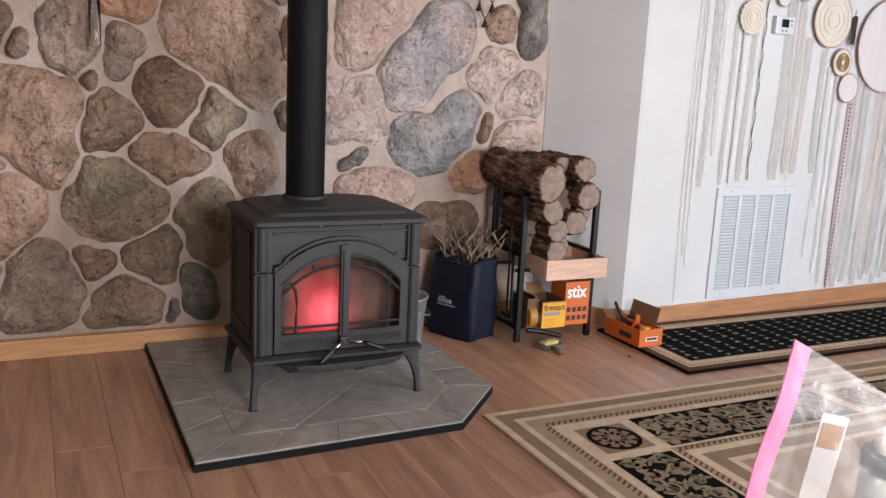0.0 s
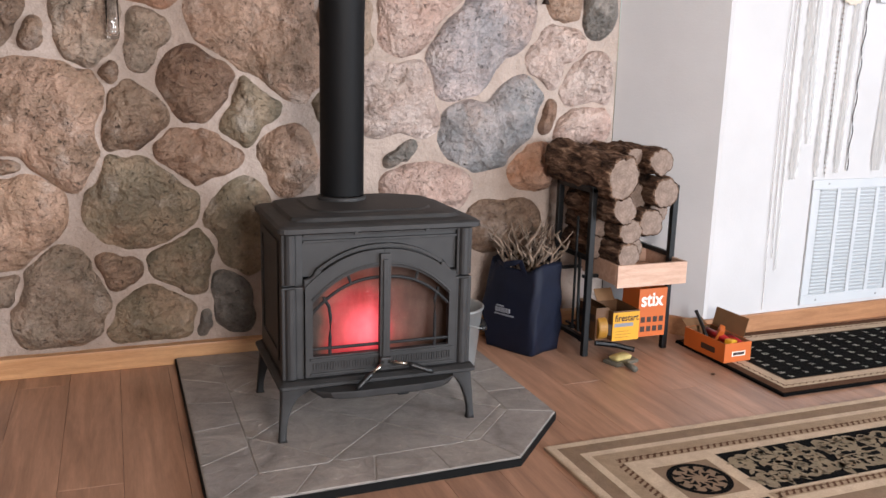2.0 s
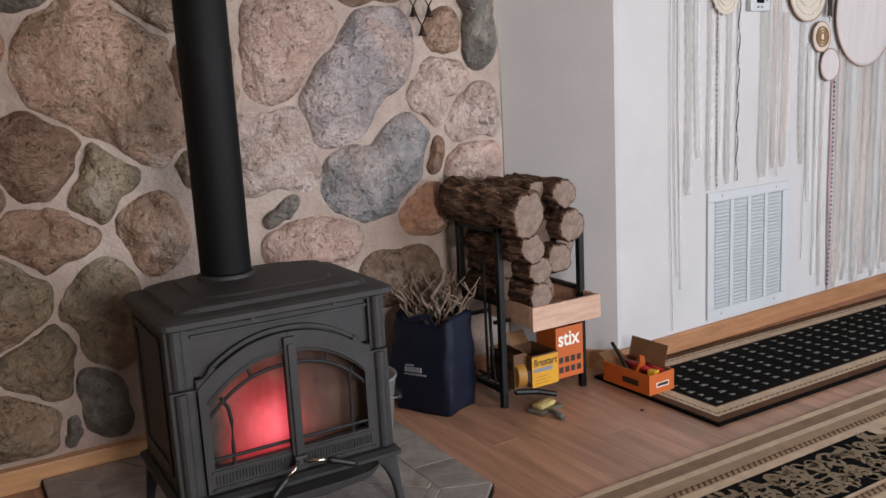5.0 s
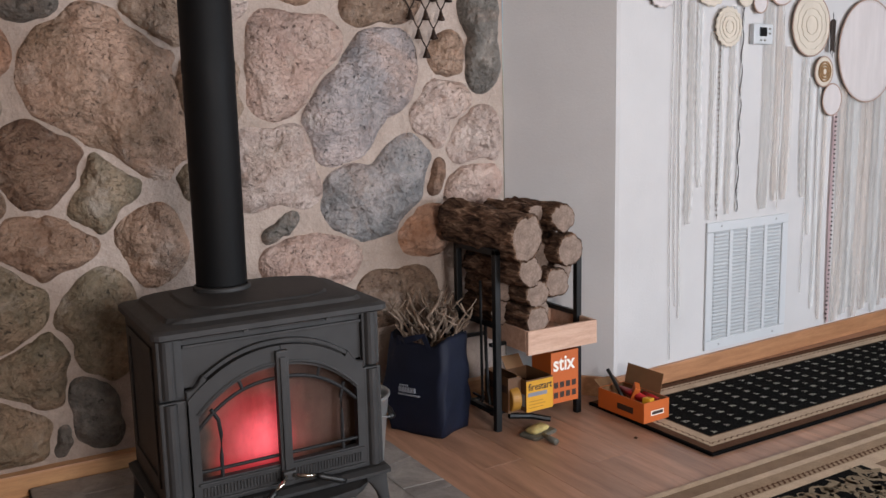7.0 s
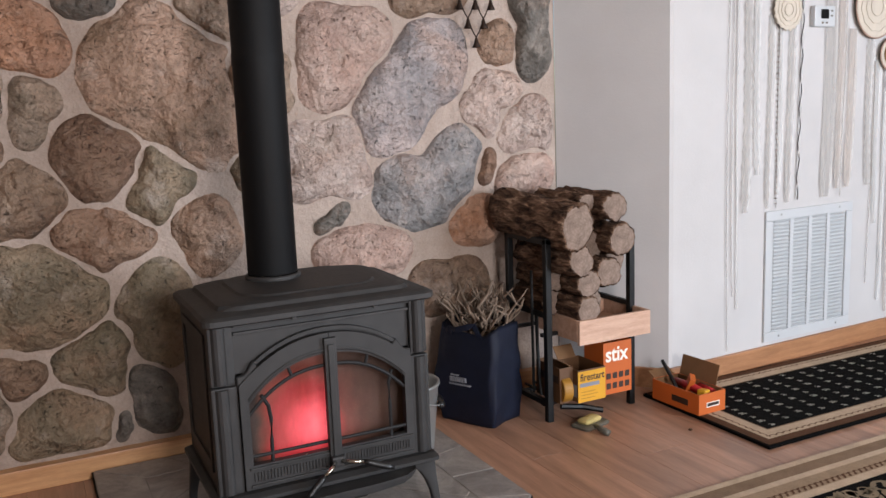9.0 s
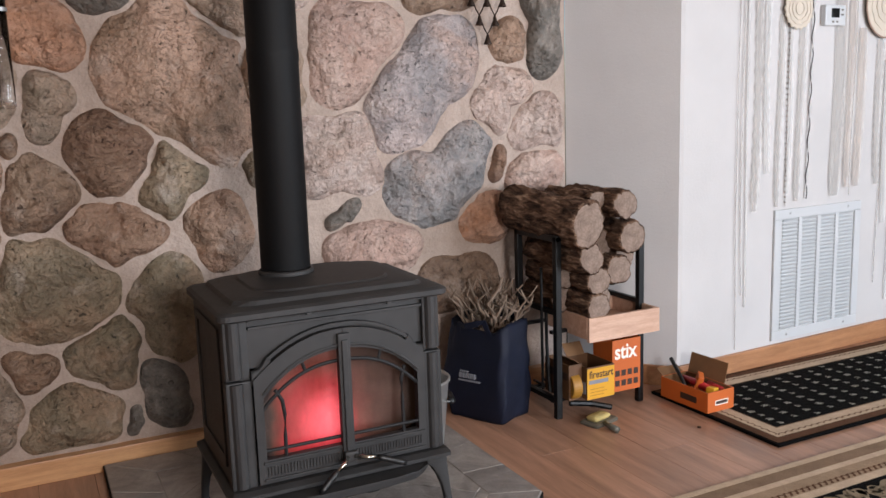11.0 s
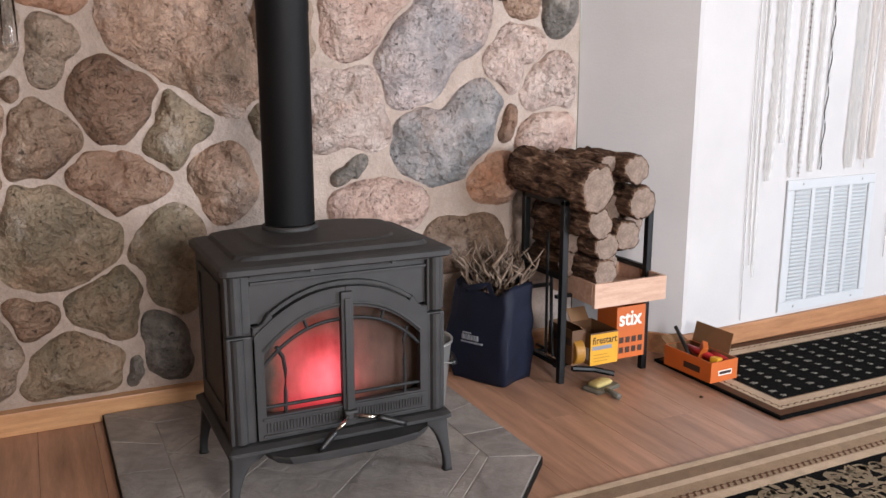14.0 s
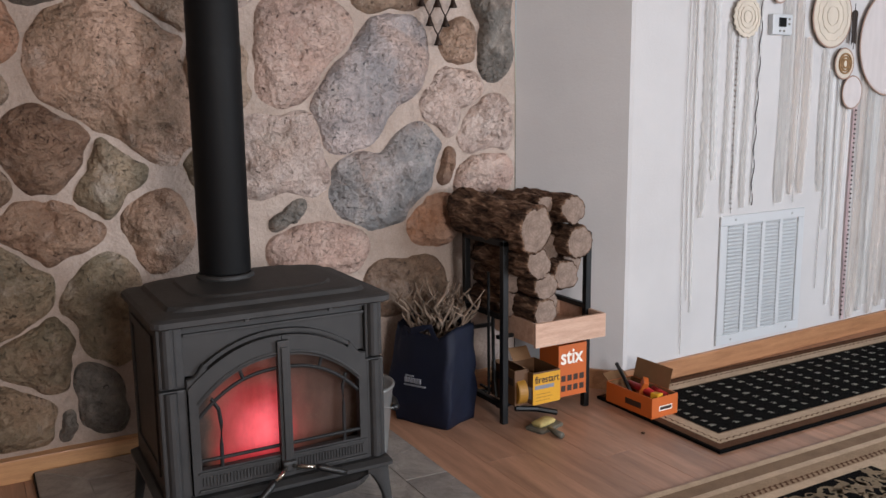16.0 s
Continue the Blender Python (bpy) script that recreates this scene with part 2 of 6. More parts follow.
def log_end_material():
    m = Mat("log_end_grain")
    rings = m.node("ShaderNodeTexWave", Vector=m.co, Scale=26.0, Distortion=9.0, Detail=5.0)
    rings.wave_type, rings.rings_direction = "RINGS", "Y"
    col = m.ramp(rings.outputs[1], (0.0, srgb(130, 113, 102)), (1.0, srgb(138, 120, 109)))
    col = m.mix(0.9, col, m.ramp(m.noise(22, 7, 0.75), (0.34, (0.5, 0.46, 0.42, 1)), (0.6, (1.12, 1.1, 1.08, 1))), "MULTIPLY")
    m.set(Base_Color=col, Roughness=0.9)
    m.bump(m.noise(50, 5), 0.4, 0.01)
    return m.m


BARK, LOG_END = bark_material(), log_end_material()


def carpet(name, rgb, vary=0.14):
    m = Mat(name)
    a = srgb(*rgb)
    weave = m.node("ShaderNodeTexVoronoi", Vector=m.co, Scale=380.0).outputs[0]
    col = m.ramp(m.noise(14, 5, 0.7), (0.3, tuple(c * (1 - vary) for c in a[:3]) + (1,)), (0.7, tuple(c * (1 + vary) for c in a[:3]) + (1,)))
    m.set(Base_Color=m.mix(0.6, col, m.ramp(m.noise(240, 3, 0.7), (0.3, (0.7, 0.69, 0.68, 1)), (0.65, (1.12, 1.12, 1.12, 1))), "MULTIPLY"), Roughness=0.97, Specular_IOR_Level=0.06)
    m.bump(m.math("ADD", weave, m.noise(160, 4)), 0.5, 0.006)
    return m.m


WOOL_CREAM = carpet("wool_cream", (190, 168, 145))
WOOL_BEIGE = carpet("wool_beige", (154, 132, 110))
WOOL_TAUPE = carpet("wool_taupe", (132, 110, 91))
WOOL_BROWN = carpet("wool_brown", (92, 66, 50))
WOOL_BLACK = carpet("wool_black", (13, 12, 12))
WOOL_SCROLL = carpet("wool_scroll", (134, 119, 99))
WOOL_MARK = carpet("wool_mark", (172, 171, 160))


def fabric(name, rgb, alpha=1.0):
    m = Mat(name)
    a = srgb(*rgb)
    col = m.ramp(m.noise(22, 5, 0.6, m.scaled(1, 1, 0.15)), (0.3, tuple(c * 0.86 for c in a[:3]) + (1,)), (0.7, a))
    m.set(Base_Color=col, Roughness=0.9, Specular_IOR_Level=0.2)
    if alpha < 1:
        m.set(Alpha=m.ramp(m.noise(30, 3, 0.5, m.scaled(1, 1, 0.12)), (0.3, (alpha * 0.75,) * 3 + (1,)), (0.7, (min(1, alpha * 1.25),) * 3 + (1,))))
    m.bump(m.noise(120, 4, 0.6, m.scaled(1, 1, 0.4)), 0.15, 0.003)
    return m.m


LACE_GREY = fabric("lace_grey", (226, 222, 217), 0.36)
LACE_WHITE = fabric("lace_white", (246, 245, 243), 0.42)
LACE_BEIGE = fabric("lace_beige", (236, 224, 214), 0.34)
CORD_DARK = fabric("dark_cord", (66, 58, 54))
CORD_PINK = fabric("pink_ribbon", (224, 204, 204))
DOILY_CREAM = fabric("doily_cream", (206, 195, 180))
DOILY_WHITE = fabric("doily_white", (204, 196, 194))
DOILY_BROWN = fabric("doily_brown", (158, 126, 92))
HOOP_WOOD = simple("hoop_wood", (158, 132, 118), 0.6)

# ---- mesh helpers ----


def part(name, bm, material, parent=None, label="", smooth=False, kind=""):
    """Links a bmesh as one mesh object, under a thing or a part."""
    me = bpy.data.meshes.new(name)
    bmesh.ops.recalc_face_normals(bm, faces=bm.faces)
    bm.to_mesh(me)
    bm.free()
    for mat in material if isinstance(material, (list, tuple)) else [material]:
        me.materials.append(mat)
    if smooth:
        me.shade_smooth()
    ob = new(name, me)
    if parent:
        ob.parent = parent
    return tagged(ob, label=label, kind=kind)


def thing(name, label, category, group="", at=None):
    ob = tagged(new(name), label, category, group)
    ob.empty_display_size = 0.05
    if at is not None:
        ob.matrix_world = at
    return ob


def box(bm, x0, x1, y0, y1, z0, z1, bevel=0.0, m=None, mat=0):
    """A box, with bevelled edges if asked."""
    b = bmesh.new()
    bmesh.ops.create_cube(b, size=1)
    for v in b.verts:
        v.co = Vector(((x0 + x1) / 2 + v.co.x * (x1 - x0), (y0 + y1) / 2 + v.co.y * (y1 - y0), (z0 + z1) / 2 + v.co.z * (z1 - z0)))
    if bevel:
        bmesh.ops.bevel(b, geom=b.edges[:], offset=bevel, segments=2, affect="EDGES", profile=0.6)
    merge(bm, b, m, mat)
    return bm


def merge(bm, b, m=None, mat=0):
    if m is not None:
        b.transform(m)
    for f in b.faces:
        f.material_index = mat
    tmp = bpy.data.meshes.new("tmp")
    b.to_mesh(tmp)
    b.free()
    bm.from_mesh(tmp)
    bpy.data.meshes.remove(tmp)


def boxes(*rows, bevel=0.0, m=None):
    bm = bmesh.new()
    for r in rows:
        box(bm, *r, bevel=bevel, m=m)
    return bm


def tube(bm, pts, radius, sides=8, taper=None, mat=0):
    """A round tube along a line of points; taper gives a radius for each."""
    b = bmesh.new()
    pts = [Vector(p) for p in pts]
    rings = []
    for i, p in enumerate(pts):
        d = (pts[min(i + 1, len(pts) - 1)] - pts[max(i - 1, 0)]).normalized()
        q = d.to_track_quat("Z", "Y")
        r = taper[i] if taper else radius
        rings.append([b.verts.new(p + q @ Vector((r * math.cos(2 * math.pi * k / sides), r * math.sin(2 * math.pi * k / sides), 0))) for k in range(sides)])
    for a, c in zip(rings, rings[1:]):
        for k in range(sides):
            b.faces.new((a[k], a[(k + 1) % sides], c[(k + 1) % sides], c[k]))
    b.faces.new(rings[0][::-1]), b.faces.new(rings[-1])
    merge(bm, b, None, mat)
    return bm


def lathe(profile, sides=32, m=None):
    """A turned body from (radius, height) pairs."""
    bm = bmesh.new()
    rings = []
    for r, z in profile:
        if r < 1e-5:
            rings.append([bm.verts.new((0, 0, z))])
        else:
            rings.append([bm.verts.new((r * math.cos(2 * math.pi * k / sides), r * math.sin(2 * math.pi * k / sides), z)) for k in range(sides)])
    for a, c in zip(rings, rings[1:]):
        for k in range(sides):
            j = (k + 1) % sides
            if len(a) == 1 and len(c) > 1:
                bm.faces.new((a[0], c[j], c[k]))
            elif len(c) == 1 and len(a) > 1:
                bm.faces.new((a[k], a[j], c[0]))
            elif len(a) > 1:
                bm.faces.new((a[k], a[j], c[j], c[k]))
    if m is not None:
        bm.transform(m)
    return bm


def prism(bm, poly, z0, z1, m=None, mat=0, bevel=0.0):
    """An upright prism over a flat outline of (x, y)."""
    b = bmesh.new()
    f = b.faces.new([b.verts.new((x, y, z1)) for x, y in poly])
    f.normal_update()
    if f.normal.z < 0:
        f.normal_flip()
    top = bmesh.ops.extrude_face_region(b, geom=[f])
    for v in [g for g in top["geom"] if isinstance(g, bmesh.types.BMVert)]:
        v.co.z = z0
    bmesh.ops.recalc_face_normals(b, faces=b.faces)
    if bevel:
        edges = [e for e in b.edges if all(abs(v.co.z - z1) < 1e-6 for v in e.verts)]
        bmesh.ops.bevel(b, geom=edges, offset=bevel, segments=1, affect="EDGES")
    merge(bm, b, m, mat)
    return bm


def clip(poly, keep):
    """The part of a convex outline inside another convex outline (both counter-clockwise)."""
    out = poly
    for (ax, ay), (bx, by) in zip(keep, keep[1:] + keep[:1]):
        src, out = out, []
        side = [(bx - ax) * (y - ay) - (by - ay) * (x - ax) for x, y in src]
        for i in range(len(src)):
            (x0, y0), (x1, y1), s0, s1 = src[i - 1], src[i], side[i - 1], side[i]
            if (s0 >= 0) != (s1 >= 0):
                k = s0 / (s0 - s1)
                out.append((x0 + (x1 - x0) * k, y0 + (y1 - y0) * k))
            if s1 >= 0:
                out.append((x1, y1))
        if not out:
            return []
    return out


def shrink(poly, d):
    """A convex counter-clockwise outline drawn in by d."""
    cx, cy = sum(p[0] for p in poly) / len(poly), sum(p[1] for p in poly) / len(poly)
    big = [(cx - 9, cy - 9), (cx + 9, cy - 9), (cx + 9, cy + 9), (cx - 9, cy + 9)]
    moved = []
    for (ax, ay), (bx, by) in zip(poly, poly[1:] + poly[:1]):
        l = math.hypot(bx - ax, by - ay)
        if l < 1e-6:
            continue
        nx, ny = -(by - ay) / l * d, (bx - ax) / l * d
        ex, ey = (bx - ax) / l * 20, (by - ay) / l * 20
        half = [(ax + nx - ex, ay + ny - ey), (bx + nx + ex, by + ny + ey), (bx + nx + ex - (by - ay) / l * 40, by + ny + ey + (bx - ax) / l * 40), (ax + nx - ex - (by - ay) / l * 40, ay + ny - ey + (bx - ax) / l * 40)]
        big = clip(big, half)
        if not big:
            return []
    return big

# ---- the room ----
VENT = pose(2.79, 3.52, 0, 0, 0, 2.6)          # along the vent wall: x runs along it, y into it
DIAG = pose(2.478, 3.9, 0, 0, 0, math.degrees(math.atan2(-0.38, 0.312)))  # along the slanting corner wall
DIAG_LEN = math.hypot(0.312, 0.38)
CEIL = 2.44

floor = part("floor", boxes((-2.1, 6.6, -1.65, 4.1, -0.12, -0.006)), simple("subfloor", (70, 56, 46), 0.9), kind="structure", label="brown wood-look plank floor")
def mortar_bed():
    """A wall whose face swells and sinks a little, as trowelled mortar does."""
    bm = boxes((-2.1, 2.478, 3.912, 4.05, 0, CEIL))
    nx, nz = 150, 80
    grid = []
    for i in range(nx + 1):
        x = -2.1 + 4.578 * i / nx
        row = []
        for j in range(nz + 1):
            z = CEIL * j / nz
            rim = i in (0, nx) or j in (0, nz)
            out = 0.0 if rim else 0.004 + 0.014 * noise.noise(Vector((x * 5, z * 5, 3))) + 0.007 * noise.noise(Vector((x * 14, z * 14, 8)))
            row.append(bm.verts.new((x, 3.906 if rim else 3.9 - out, z)))
        grid.append(row)
    for a, c in zip(grid, grid[1:]):
        for j in range(nz):
            f = bm.faces.new((a[j], c[j], c[j + 1], a[j + 1]))
            f.smooth = True
    return bm


wall_north = part("wall_north", mortar_bed(), MORTAR, kind="structure", label="field stone wall set in pale mortar")
b = bmesh.new()
box(b, 0, DIAG_LEN, 0, 0.14, 0, CEIL, m=DIAG)
wall_corner = part("wall_corner", b, PLASTER, kind="structure", label="white painted slanting wall")
b = bmesh.new()
box(b, 0, 3.9, 0, 0.14, 0, CEIL, m=VENT, bevel=0.022)
wall_vent = part("wall_vent", b, PLASTER, kind="structure", label="white painted wall with rounded corner")
part("wall_west", boxes((-2.25, -2.1, -1.65, 4.05, 0, CEIL)), REAR_WALL, kind="structure")
part("wall_east", boxes((6.6, 6.75, -1.65, 4.1, 0, CEIL)), REAR_WALL, kind="structure")
# the unseen wall behind the camera: window opening, and another behind the fill lamp
part("wall_south", boxes((-2.25, 0.5, -1.65, -1.5, 0, CEIL), (1.6, 3.95, -1.65, -1.5, 0, CEIL), (6.05, 6.75, -1.65, -1.5, 0, CEIL),
                         (0.5, 1.6, -1.65, -1.5, 0, 0.85), (0.5, 1.6, -1.65, -1.5, 2.15, CEIL),
                         (3.95, 6.05, -1.65, -1.5, 0, 0.45), (3.95, 6.05, -1.65, -1.5, 2.3, CEIL)), REAR_WALL, kind="structure")
part("ceiling", boxes((-2.25, 6.75, -1.65, 4.1, CEIL, CEIL + 0.1)), CEILING_PAINT, kind="structure")

# pine baseboards
part("baseboard", boxes((-2.1, 2.44, 3.852, 3.9, 0, 0.082), bevel=0.003), PINE_PALE, kind="structure", label="varnished pine baseboard along the stone wall")
b = bmesh.new()
box(b, 0, DIAG_LEN - 0.005, -0.016, 0, 0, 0.09, 0.003, m=DIAG)
part("baseboard", b, PINE, kind="structure")
b = bmesh.new()
box(b, 0.0, 3.9, -0.018, 0, 0, 0.092, 0.003, m=VENT)
part("baseboard", b, PINE, kind="structure", label="varnished pine baseboard along the white wall")

# ---- hearth pad ----
PAD = [(0.46, 2.575), (1.41, 2.6), (1.687, 2.89), (1.685, 3.84), (0.46, 3.845)]
hearth_pad = thing("hearth_pad", "grey slate tile hearth pad with black edging under the stove", "hearth pad")
b = bmesh.new()
prism(b, PAD, 0.0, 0.026)
part("edging", b, BLACK_EDGE, hearth_pad, "black edging strip")
b = bmesh.new()
prism(b, shrink(PAD, 0.004), 0.0262, 0.0295)
part("grout_bed", b, GROUT, hearth_pad, "grey grout")


def slate_tile(poly):
    poly = shrink(poly, 0.0022)
    if len(poly) < 3:
        return
    area = sum(x0 * y1 - x1 * y0 for (x0, y0), (x1, y1) in zip(poly, poly[1:] + poly[:1])) / 2
    if area < 0.0006:
        return
    bm = bmesh.new()
    prism(bm, poly, 0.0275, 0.0318 + random.uniform(-0.0006, 0.0006), bevel=0.0012)
    part("tile", bm, SLATE, hearth_pad)


INNER = shrink(PAD, 0.16)
INNER = [min(INNER, key=lambda q: math.hypot(q[0] - p[0], q[1] - p[1])) for p in PAD]
for (p, q), (pi, qi), cuts in zip(zip(PAD, PAD[1:] + PAD[:1]), zip(INNER, INNER[1:] + INNER[:1]), (4, 1, 4, 5, 5)):
    for k in range(cuts):
        f0, f1 = k / cuts, (k + 1) / cuts
        lerp = lambda a, c, f: (a[0] + (c[0] - a[0]) * f, a[1] + (c[1] - a[1]) * f)
        slate_tile(clip([lerp(p, q, f0), lerp(p, q, f1), lerp(pi, qi, f1), lerp(pi, qi, f0)], shrink(PAD, 0.004)))
for i in range(-6, 7):
    for j in range(-6, 7):
        cx, cy, h = 1.07 + (i - j) * 0.216, 3.2 + (i + j) * 0.216, 0.216
        poly = clip([(cx, cy - h), (cx + h, cy), (cx, cy + h), (cx - h, cy)], INNER)
        if poly:
            slate_tile(poly)

# ---- wood stove ----
stove = thing("wood_stove", "black cast iron wood stove with arched glass doors, burning red", "stove", at=pose(1.06, 3.17, 0.032))
SX, SY, SZ = 1.06, 3.17, 0.032


def stove_part(name, bm, material=IRON, parent=None, label="", smooth=False):
    for v in bm.verts:
        if v.co.x < 0.8:
            v.co.x -= 0.012
    bm.transform(pose(-SX, -SY, -SZ))
    return part(name, bm, material, parent or stove, label, smooth)


def rounded_rect(x0, x1, y0, y1, c, n=4):
    pts = []
    for cx, cy, a in ((x1 - c, y0 + c, -90), (x1 - c, y1 - c, 0), (x0 + c, y1 - c, 90), (x0 + c, y0 + c, 180)):
        pts += [(cx + c * math.cos(radians(a + 90 * k / n)), cy + c * math.sin(radians(a + 90 * k / n))) for k in range(n + 1)]
    return pts


def loft(rings, cap=True):
    """Skin between outlines of equal length, (points, z) from the bottom to the top."""
    bm = bmesh.new()
    vs = [[bm.verts.new((x, y, z)) for x, y in pts] for pts, z in rings]
    for a, c in zip(vs, vs[1:]):
        for k in range(len(a)):
            j = (k + 1) % len(a)
            bm.faces.new((a[k], a[j], c[j], c[k]))
    if cap:
        bm.faces.new(vs[0][::-1]), bm.faces.new(vs[-1])
    return bm


def arch_z(x, base, rise, half=0.235, mid=1.06, power=2.0):
    return base + rise * (1 - min(1, abs(x - mid) / half) ** power)


# shell: sides, back, front surround; open firebox inside
stove_part("side_panel", boxes((0.752, 0.775, 2.975, 3.385, 0.22, 0.705), bevel=0.004))
stove_part("side_panel", boxes((1.345, 1.368, 2.975, 3.385, 0.22, 0.705), bevel=0.004))
stove_part("back_panel", boxes((0.752, 1.368, 3.375, 3.39, 0.22, 0.705), bevel=0.003))
stove_part("side_relief", boxes((0.746, 0.7525, 3.03, 3.34, 0.27, 0.3), (0.746, 0.7525, 3.03, 3.34, 0.64, 0.665), (0.746, 0.7525, 3.03, 3.05, 0.3, 0.64), (0.746, 0.7525, 3.32, 3.34, 0.3, 0.64), bevel=0.002))
# base ledge
stove_part("base_plate", loft([(rounded_rect(0.736, 1.376, 2.925, 3.4, 0.012), 0.203), (rounded_rect(0.728, 1.381, 2.915, 3.405, 0.012), 0.209), (rounded_rect(0.728, 1.381, 2.915, 3.405, 0.012), 0.219), (rounded_rect(0.744, 1.376, 2.935, 3.395, 0.01), 0.227)]))
# fluted corner pilasters, upper and lower
for x0, x1 in ((0.745, 0.803), (1.315, 1.372)):
    for z0, z1, grow in ((0.226, 0.53, 0.0), (0.536, 0.7, -0.002)):
        bm = boxes((x0 - grow, x1 + grow, 2.954 - grow, 2.99, z0, z1), bevel=0.005)
        xm = (x0 + x1) / 2
        tube(bm, [(xm, 2.962, z0 + 0.004), (xm, 2.962, z1 - 0.004)], 0.02, 14)
        stove_part("pilaster", bm)
# front plate above the doors: flat spandrel with the arched opening
XS = [0.803 + (1.315 - 0.803) * k / 40 for k in range(41)]


def arch_sheet(low, high, y0, y1):
    """A sheet between two curves over x, with thickness."""
    bm = bmesh.new()
    quad = [[bm.verts.new((x, y, f(x))) for x in XS] for y in (y0, y1) for f in (low, high)]
    lf, hf, lb, hb = quad
    for i in range(len(XS) - 1):
        for a, c in ((lf, hf), (hf, hb), (hb, lb), (lb, lf)):
            bm.faces.new((a[i], a[i + 1], c[i + 1], c[i]))
    for i in (0, -1):
        bm.faces.new((lf[i], hf[i], hb[i], lb[i]))
    return bm


def outer(x):
    return arch_z(x, 0.532, 0.104, 0.2, power=2.1) if abs(x - 1.06) < 0.2 else 0.532


def inner(x):
    return arch_z(x, 0.47, 0.112, 0.236, power=2.3)


stove_part("front_plate", arch_sheet(lambda x: outer(x) - 0.03, lambda x: 0.7, 2.9695, 2.985))
stove_part("door_jamb", boxes((0.79, 0.822, 2.9695, 2.99, 0.228, 0.56)))
stove_part("door_jamb", boxes((1.298, 1.33, 2.9695, 2.99, 0.228, 0.56)))
stove_part("top_moulding", boxes((0.803, 1.315, 2.957, 2.97, 0.668, 0.676), (0.803, 1.315, 2.953, 2.97, 0.69, 0.7), bevel=0.002))
# moulding that follows the arch and turns out in an ogee at each shoulder


def sweep(path, width, y0, y1):
    """A flat bar of the given width that follows a line of (x, z) points."""
    bm = bmesh.new()
    rows = []
    for i, (x, z) in enumerate(path):
        (ax, az), (cx, cz) = path[max(i - 1, 0)], path[min(i + 1, len(path) - 1)]
        d = math.hypot(cx - ax, cz - az)
        nx, nz = -(cz - az) / d * width / 2, (cx - ax) / d * width / 2
        rows.append([bm.verts.new(p) for p in ((x - nx, y1, z - nz), (x - nx * 0.8, y0, z - nz * 0.8), (x + nx * 0.8, y0, z + nz * 0.8), (x + nx, y1, z + nz))])
    for a, c in zip(rows, rows[1:]):
        for q in range(4):
            bm.faces.new((a[q], a[(q + 1) % 4], c[(q + 1) % 4], c[q]))
    bm.faces.new(rows[0][::-1]), bm.faces.new(rows[-1])
    return bm


arch = [(1.06 + 0.205 * (k / 20 - 1), arch_z(1.06 + 0.205 * (k / 20 - 1), 0.539, 0.115, 0.262, power=2.2)) for k in range(41)]
stove_part("arch_moulding", sweep([(x, z - 0.003) for x, z in arch], 0.012, 2.955, 2.972))
for x, sgn in ((0.803, 1), (1.316, -1)):
    prof = [(0.0, 0.515), (0.03, 0.52), (0.05, 0.54), (0.06, 0.566), (0.056, 0.582), (0.046, 0.59), (0.038, 0.58), (0.03, 0.566), (0.018, 0.556), (0.0, 0.553)]
    bm = bmesh.new()
    prism(bm, [(x + sgn * u, z) for u, z in prof], 0.0, 0.02, m=pose(0, 2.972, 0, 90), bevel=0.003)
    stove_part("bracket", bm)

# two arched doors with a centre post, each with its pane
SIDE_L, SIDE_R, MID_L, MID_R = 0.806, 1.314, 1.046, 1.082


